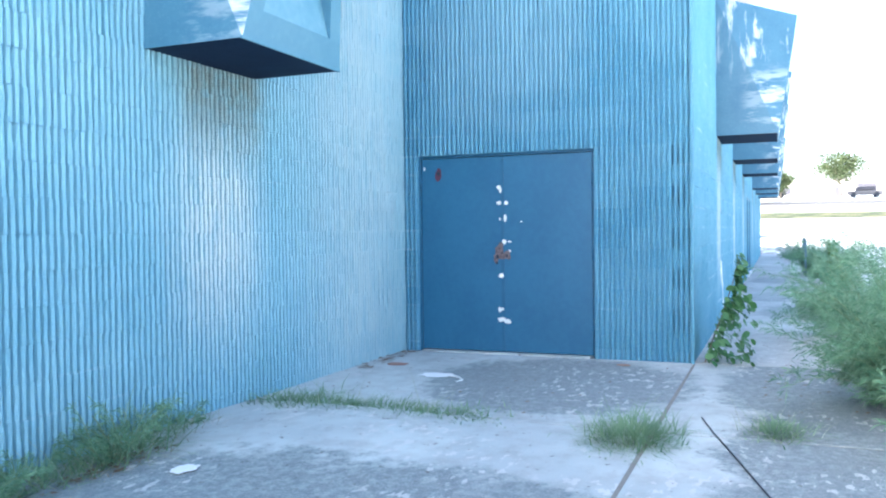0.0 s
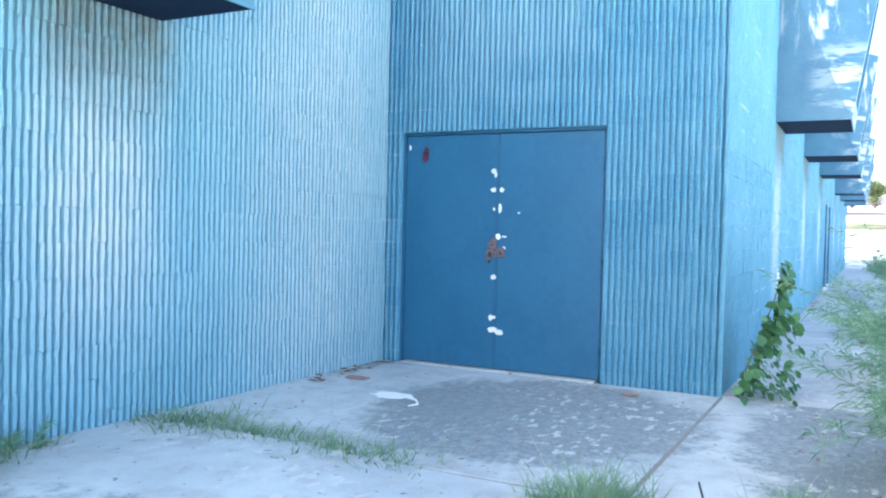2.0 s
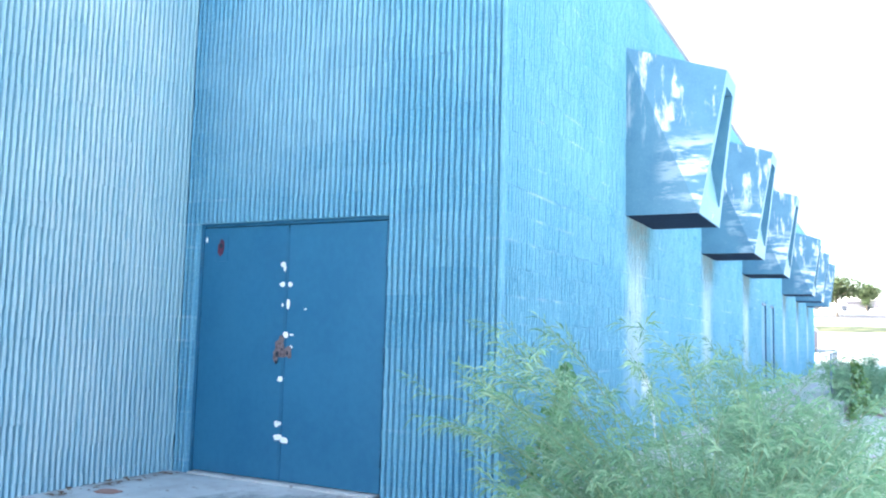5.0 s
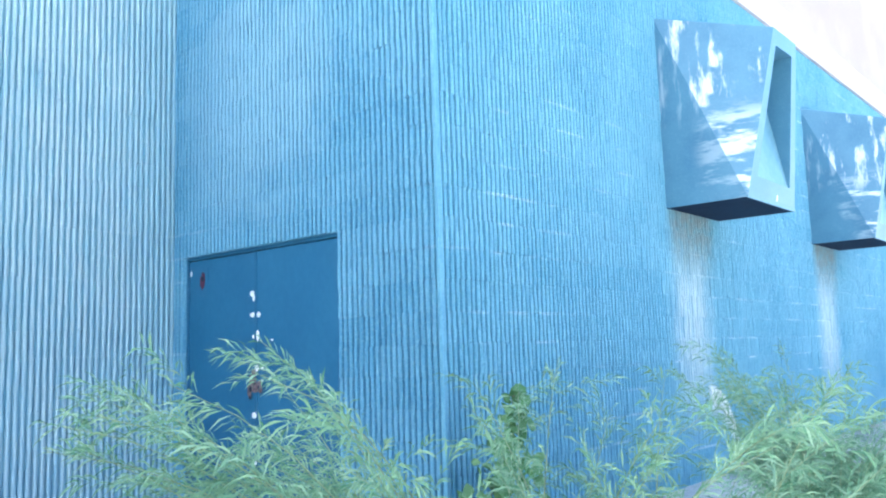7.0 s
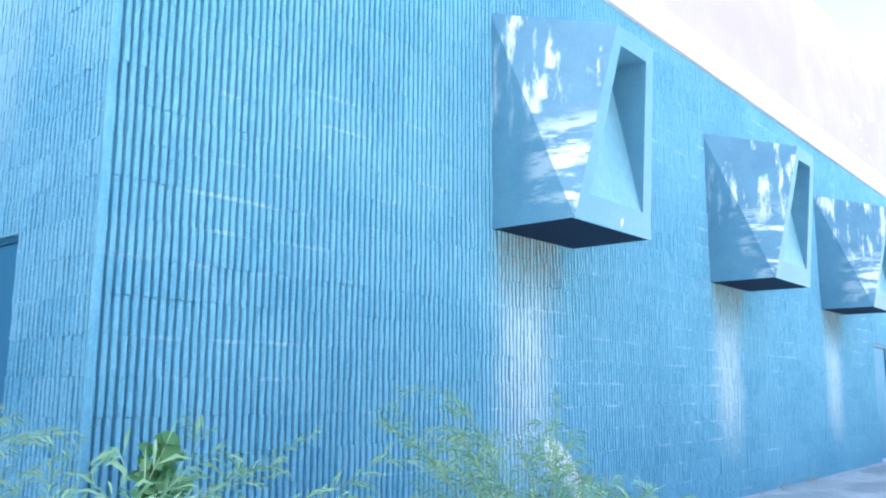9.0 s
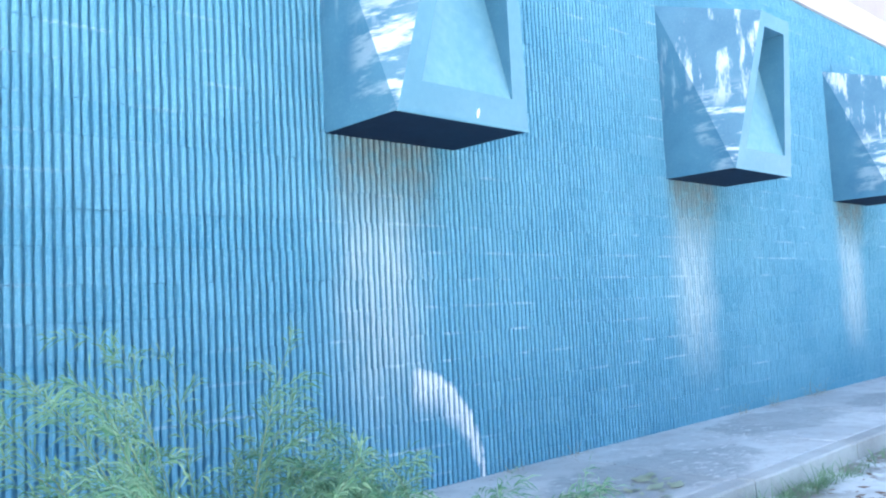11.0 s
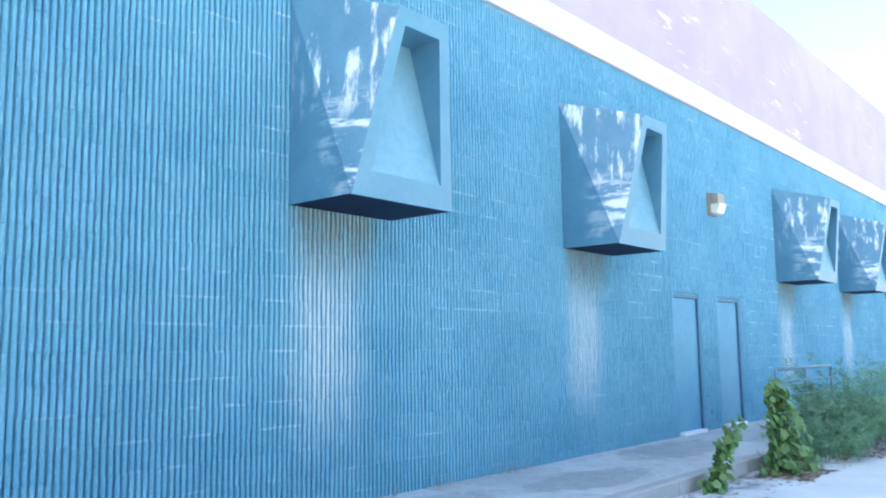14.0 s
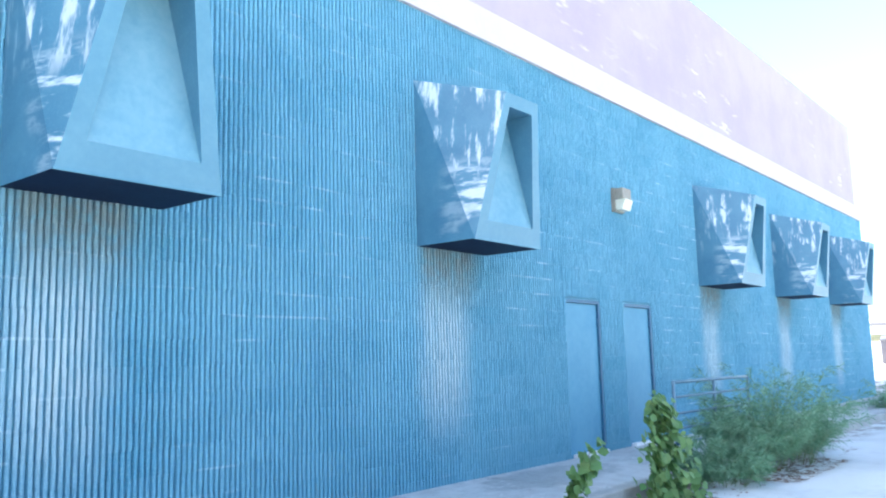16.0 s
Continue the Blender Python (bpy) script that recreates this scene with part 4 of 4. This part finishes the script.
ground_patch("paint_spill", -1.40, 2.12, 0.24, 0.34, 3, M_WHITE, "dried white paint spill on the concrete", "paint spill")
v, f = [], []
tube(v, f, [(-1.42, 1.98, 0.01), (-1.46, 1.88, 0.01), (-1.58, 1.80, 0.01), (-1.66, 1.83, 0.01)], [0.009, 0.008, 0.007, 0.005], 5)
tagged(new("paint_trail", mesh_from("paint_trail", v, f, M_WHITE)), "thin white trail of dried paint", "paint spill")
ground_patch("rust_stain", -0.95, 2.72, 0.16, 0.22, 5, M_BRICK, "rusty red patch on the concrete", "stain")
ground_patch("rust_stain", -0.35, 0.62, 0.08, 0.14, 6, M_BRICK, "small rusty patch on the concrete", "stain")
ground_patch("paper_scrap", -4.62, 2.30, 0.20, 0.14, 7, M_WHITE, "crumpled white paper scrap on the slab", "litter", 0.012)
# thin dark tube laid on the slab in place of a crack
v, f = [], []
tube(v, f, [(-2.37, -0.26, 0.006), (-2.8, -0.37, 0.006), (-3.4, -0.54, 0.006), (-4.2, -0.76, 0.006)], [0.0045, 0.005, 0.005, 0.0045], 5)
tagged(new("crack_strip", mesh_from("crack_strip", v, f, M_DARK)), "thin dark strip standing in for a crack in the concrete", "bar")


def scattered(name, n, x0, x1, y0, y1, z, size, material, label, seed):
    rng = random.Random(seed)
    v, f = [], []
    for _ in range(n):
        px, py, s, a = rng.uniform(x0, x1), rng.uniform(y0, y1), size * rng.uniform(0.4, 1.3), rng.uniform(0, 6.28)
        k = len(v)
        for u, w, h in ((-1, 0, 0.1), (0, -0.45, 0.0), (1, 0, 0.25), (0, 0.45, 0.15)):
            v.append((px + s * (u * math.cos(a) - w * math.sin(a)), py + s * (u * math.sin(a) + w * math.cos(a)), z + 0.003 + h * s * 0.6))
        f.append((k, k + 1, k + 2, k + 3))
    tagged(new(name, mesh_from(name, v, f, material)), label, "litter", "", "stuff")


scattered("leaf_litter", 60, -2.8, -0.1, 0.1, 2.9, 0.004, 0.02, M_LITTER, "scattered dry leaves on the entry slab", 1)
scattered("leaf_litter", 70, -1.3, -0.05, 2.86, 3.06, 0.006, 0.035, M_LITTER, "dry leaves gathered in the wall corner", 2)
scattered("leaf_litter", 160, -5.4, -3.2, 2.6, 3.05, 0.006, 0.03, M_LITTER, "dry leaves gathered along the wall", 3)
scattered("leaf_litter", 500, 6.0, 19.0, -2.5, -1.75, -0.148, 0.04, M_LITTER, "brown leaf litter along the kerb", 4)
scattered("leaf_litter", 420, 12.6, 13.6, -2.45, -1.85, -0.146, 0.045, M_LITTER, "brown leaf pile under the vine", 6)
scattered("leaf_litter", 420, 15.0, 17.4, -2.75, -2.1, -0.146, 0.045, M_LITTER, "brown leaf pile under the bush", 7)
scattered("dry_twigs", 46, 3.9, 5.3, -1.5, -0.9, 0.006, 0.09, M_SEED, "pale dry twigs lying on the walkway", 8)
scattered("leaf_litter", 120, -2.2, 1.5, -1.6, -0.6, 0.004, 0.025, M_LITTER, "dry leaves under the weeds", 5)


# ---- the far side of the lot ----
def far_tree(place, height, width, label, seed):
    rng = random.Random(seed)
    tree = thing("tree", place, label, "tree")
    sv, sf = [], []
    top = height * 0.62
    trunk = [(0, 0, -0.3), (0.05, 0.02, height * 0.2), (0.0, 0.08, height * 0.4), (0.1, 0, top)]
    tube(sv, sf, trunk, [0.16, 0.13, 0.10, 0.05], 7)
    tips = []
    for k in range(9):
        a = k * 2.4 + rng.uniform(-0.3, 0.3)
        z0 = height * rng.uniform(0.22, 0.5)
        r = width * 0.5 * rng.uniform(0.5, 0.95)
        e = Vector((math.cos(a) * r, math.sin(a) * r, z0 + height * rng.uniform(0.12, 0.38)))
        tube(sv, sf, [(0, 0, z0), e * 0.55 + Vector((0, 0, z0 * 0.48)), e], [0.06, 0.04, 0.015], 5)
        tips += [e, e * 0.6 + Vector((0, 0, z0 * 0.45)), Vector((rng.gauss(0, width * 0.12), rng.gauss(0, width * 0.12), height * rng.uniform(0.6, 0.9)))]
    part_mesh("trunk", mesh_from("trunk", sv, sf, M_BARK, True), tree)
    v, f = [], []
    for c in tips:
        for _ in range(95):
            p = c + Vector((rng.gauss(0, width * 0.10), rng.gauss(0, width * 0.10), rng.gauss(0, height * 0.06)))
            blade(v, f, p, Vector((rng.gauss(0, 1), rng.gauss(0, 1), rng.gauss(0, 0.6))).normalized(), 0.34, 0.2, rng, 0.1)
    tagged(part_mesh("crown", mesh_from("crown", v, f, M_TREE), tree), kind="stuff")


def spot(dist, bearing, eye=(-5.78, -1.75)):
    px, py = eye[0] + dist * math.cos(radians(bearing)), eye[1] + dist * math.sin(radians(bearing))
    return Vector((px, py, -0.15 + rise(px)))


TREE = "sunlit green tree beyond the lot"
far_tree(spot(112, -3.2), 6.4, 5.6, TREE, 1)
far_tree(spot(120, 0.3), 3.6, 2.6, TREE, 2)
far_tree(spot(104, 1.9), 4.8, 4.8, TREE, 3)
far_tree(spot(112, 2.9), 3.6, 4.2, TREE, 4)


def far_building(place, w, d, h, doors, label, turn=0):
    b = thing("building", place @ pose(0, 0, 0, 0, 0, turn) if isinstance(place, Matrix) else Matrix.Translation(place) @ pose(0, 0, 0, 0, 0, turn), label, "building")
    part("wall", boxed(0, -w / 2, -0.5, d, w / 2, h), M_FARWALL, b)
    part("roof", boxed(-0.2, -w / 2 - 0.2, h + 0.004, d + 0.2, w / 2 + 0.2, h + 0.25), M_FARROOF, b)
    for y0, y1, z0, z1 in doors:
        part("door", boxed(-0.06, y0, z0, -0.004, y1, z1), M_FARDARK, b)


far_building(spot(135, -6.0), 10.0, 8.0, 2.6, ((1.6, 4.2, 0.2, 2.1),), "low pale building with a dark garage door")
far_building(spot(140, -1.2), 14.0, 8.0, 2.8, ((-5.5, -4.2, 0.2, 2.0), (2, 3.4, 0.8, 2.0)), "low pale building beyond the lot")
far_building(spot(150, 4.5), 14.0, 8.0, 3.0, ((-4, -2, 0.2, 2.2),), "low pale building beyond the lot")


def far_car(place, label):
    car = thing("car", Matrix.Translation(place), label, "car")
    bm = bmesh.new()
    box(bm, -0.85, -2.1, 0.3, 0.85, 2.1, 0.85, 0.12)
    part("body", bm, M_CARPAINT, car)
    bm = bmesh.new()
    box(bm, -0.75, -1.2, 0.852, 0.75, 1.1, 1.4, 0.2)
    part("cabin", bm, M_FARDARK, car)
    for wx in (-0.8, 0.8):
        for wy in (-1.35, 1.35):
            v, f = [], []
            tube(v, f, [(wx - 0.1, wy, 0.32), (wx + 0.1, wy, 0.32)], [0.32, 0.32], 12)
            part_mesh("wheel", mesh_from("wheel", v, f, M_DARK), car)


far_car(spot(118, -4.6), "dark parked car beyond the lot")
far_car(spot(122, 0.9), "dark parked car beyond the lot")
far_car(spot(116, -9.3), "dark parked car beyond the lot")


def dumpster(place, turn):
    """A steel waste bin with a sloped lid and side ribs."""
    bin_ = thing("dumpster", Matrix.Translation(place) @ pose(0, 0, 0, 0, 0, turn), "dark grey steel dumpster standing in the sunlit lot", "dumpster")
    bm = boxed(-0.75, -0.95, 0.12, 0.75, 0.95, 1.15, 0.02)
    for v in bm.verts:
        if v.co.z < 0.4:
            v.co.x *= 0.86
    part("body", bm, M_FARDARK, bin_)
    bm = boxed(-0.78, -0.97, 1.153, 0.78, 0.97, 1.22, 0.015)
    for v in bm.verts:
        if v.co.x > 0:
            v.co.z += 0.18
    part("lid", bm, M_CARPAINT, bin_)
    for ry in (-0.6, 0.0, 0.6):
        part("rib", boxed(-0.80, ry - 0.04, 0.45, -0.755, ry + 0.04, 1.1, 0.008), M_FARDARK, bin_)
    for wx in (-0.5, 0.5):
        for wy in (-0.8, 0.8):
            v, f = [], []
            tube(v, f, [(wx, wy - 0.03, 0.07), (wx, wy + 0.03, 0.07)], [0.07, 0.07], 10)
            part_mesh("wheel", mesh_from("wheel", v, f, M_DARK), bin_)


dumpster((47.35, 1.75, -0.15 + rise(47.35)), 8)
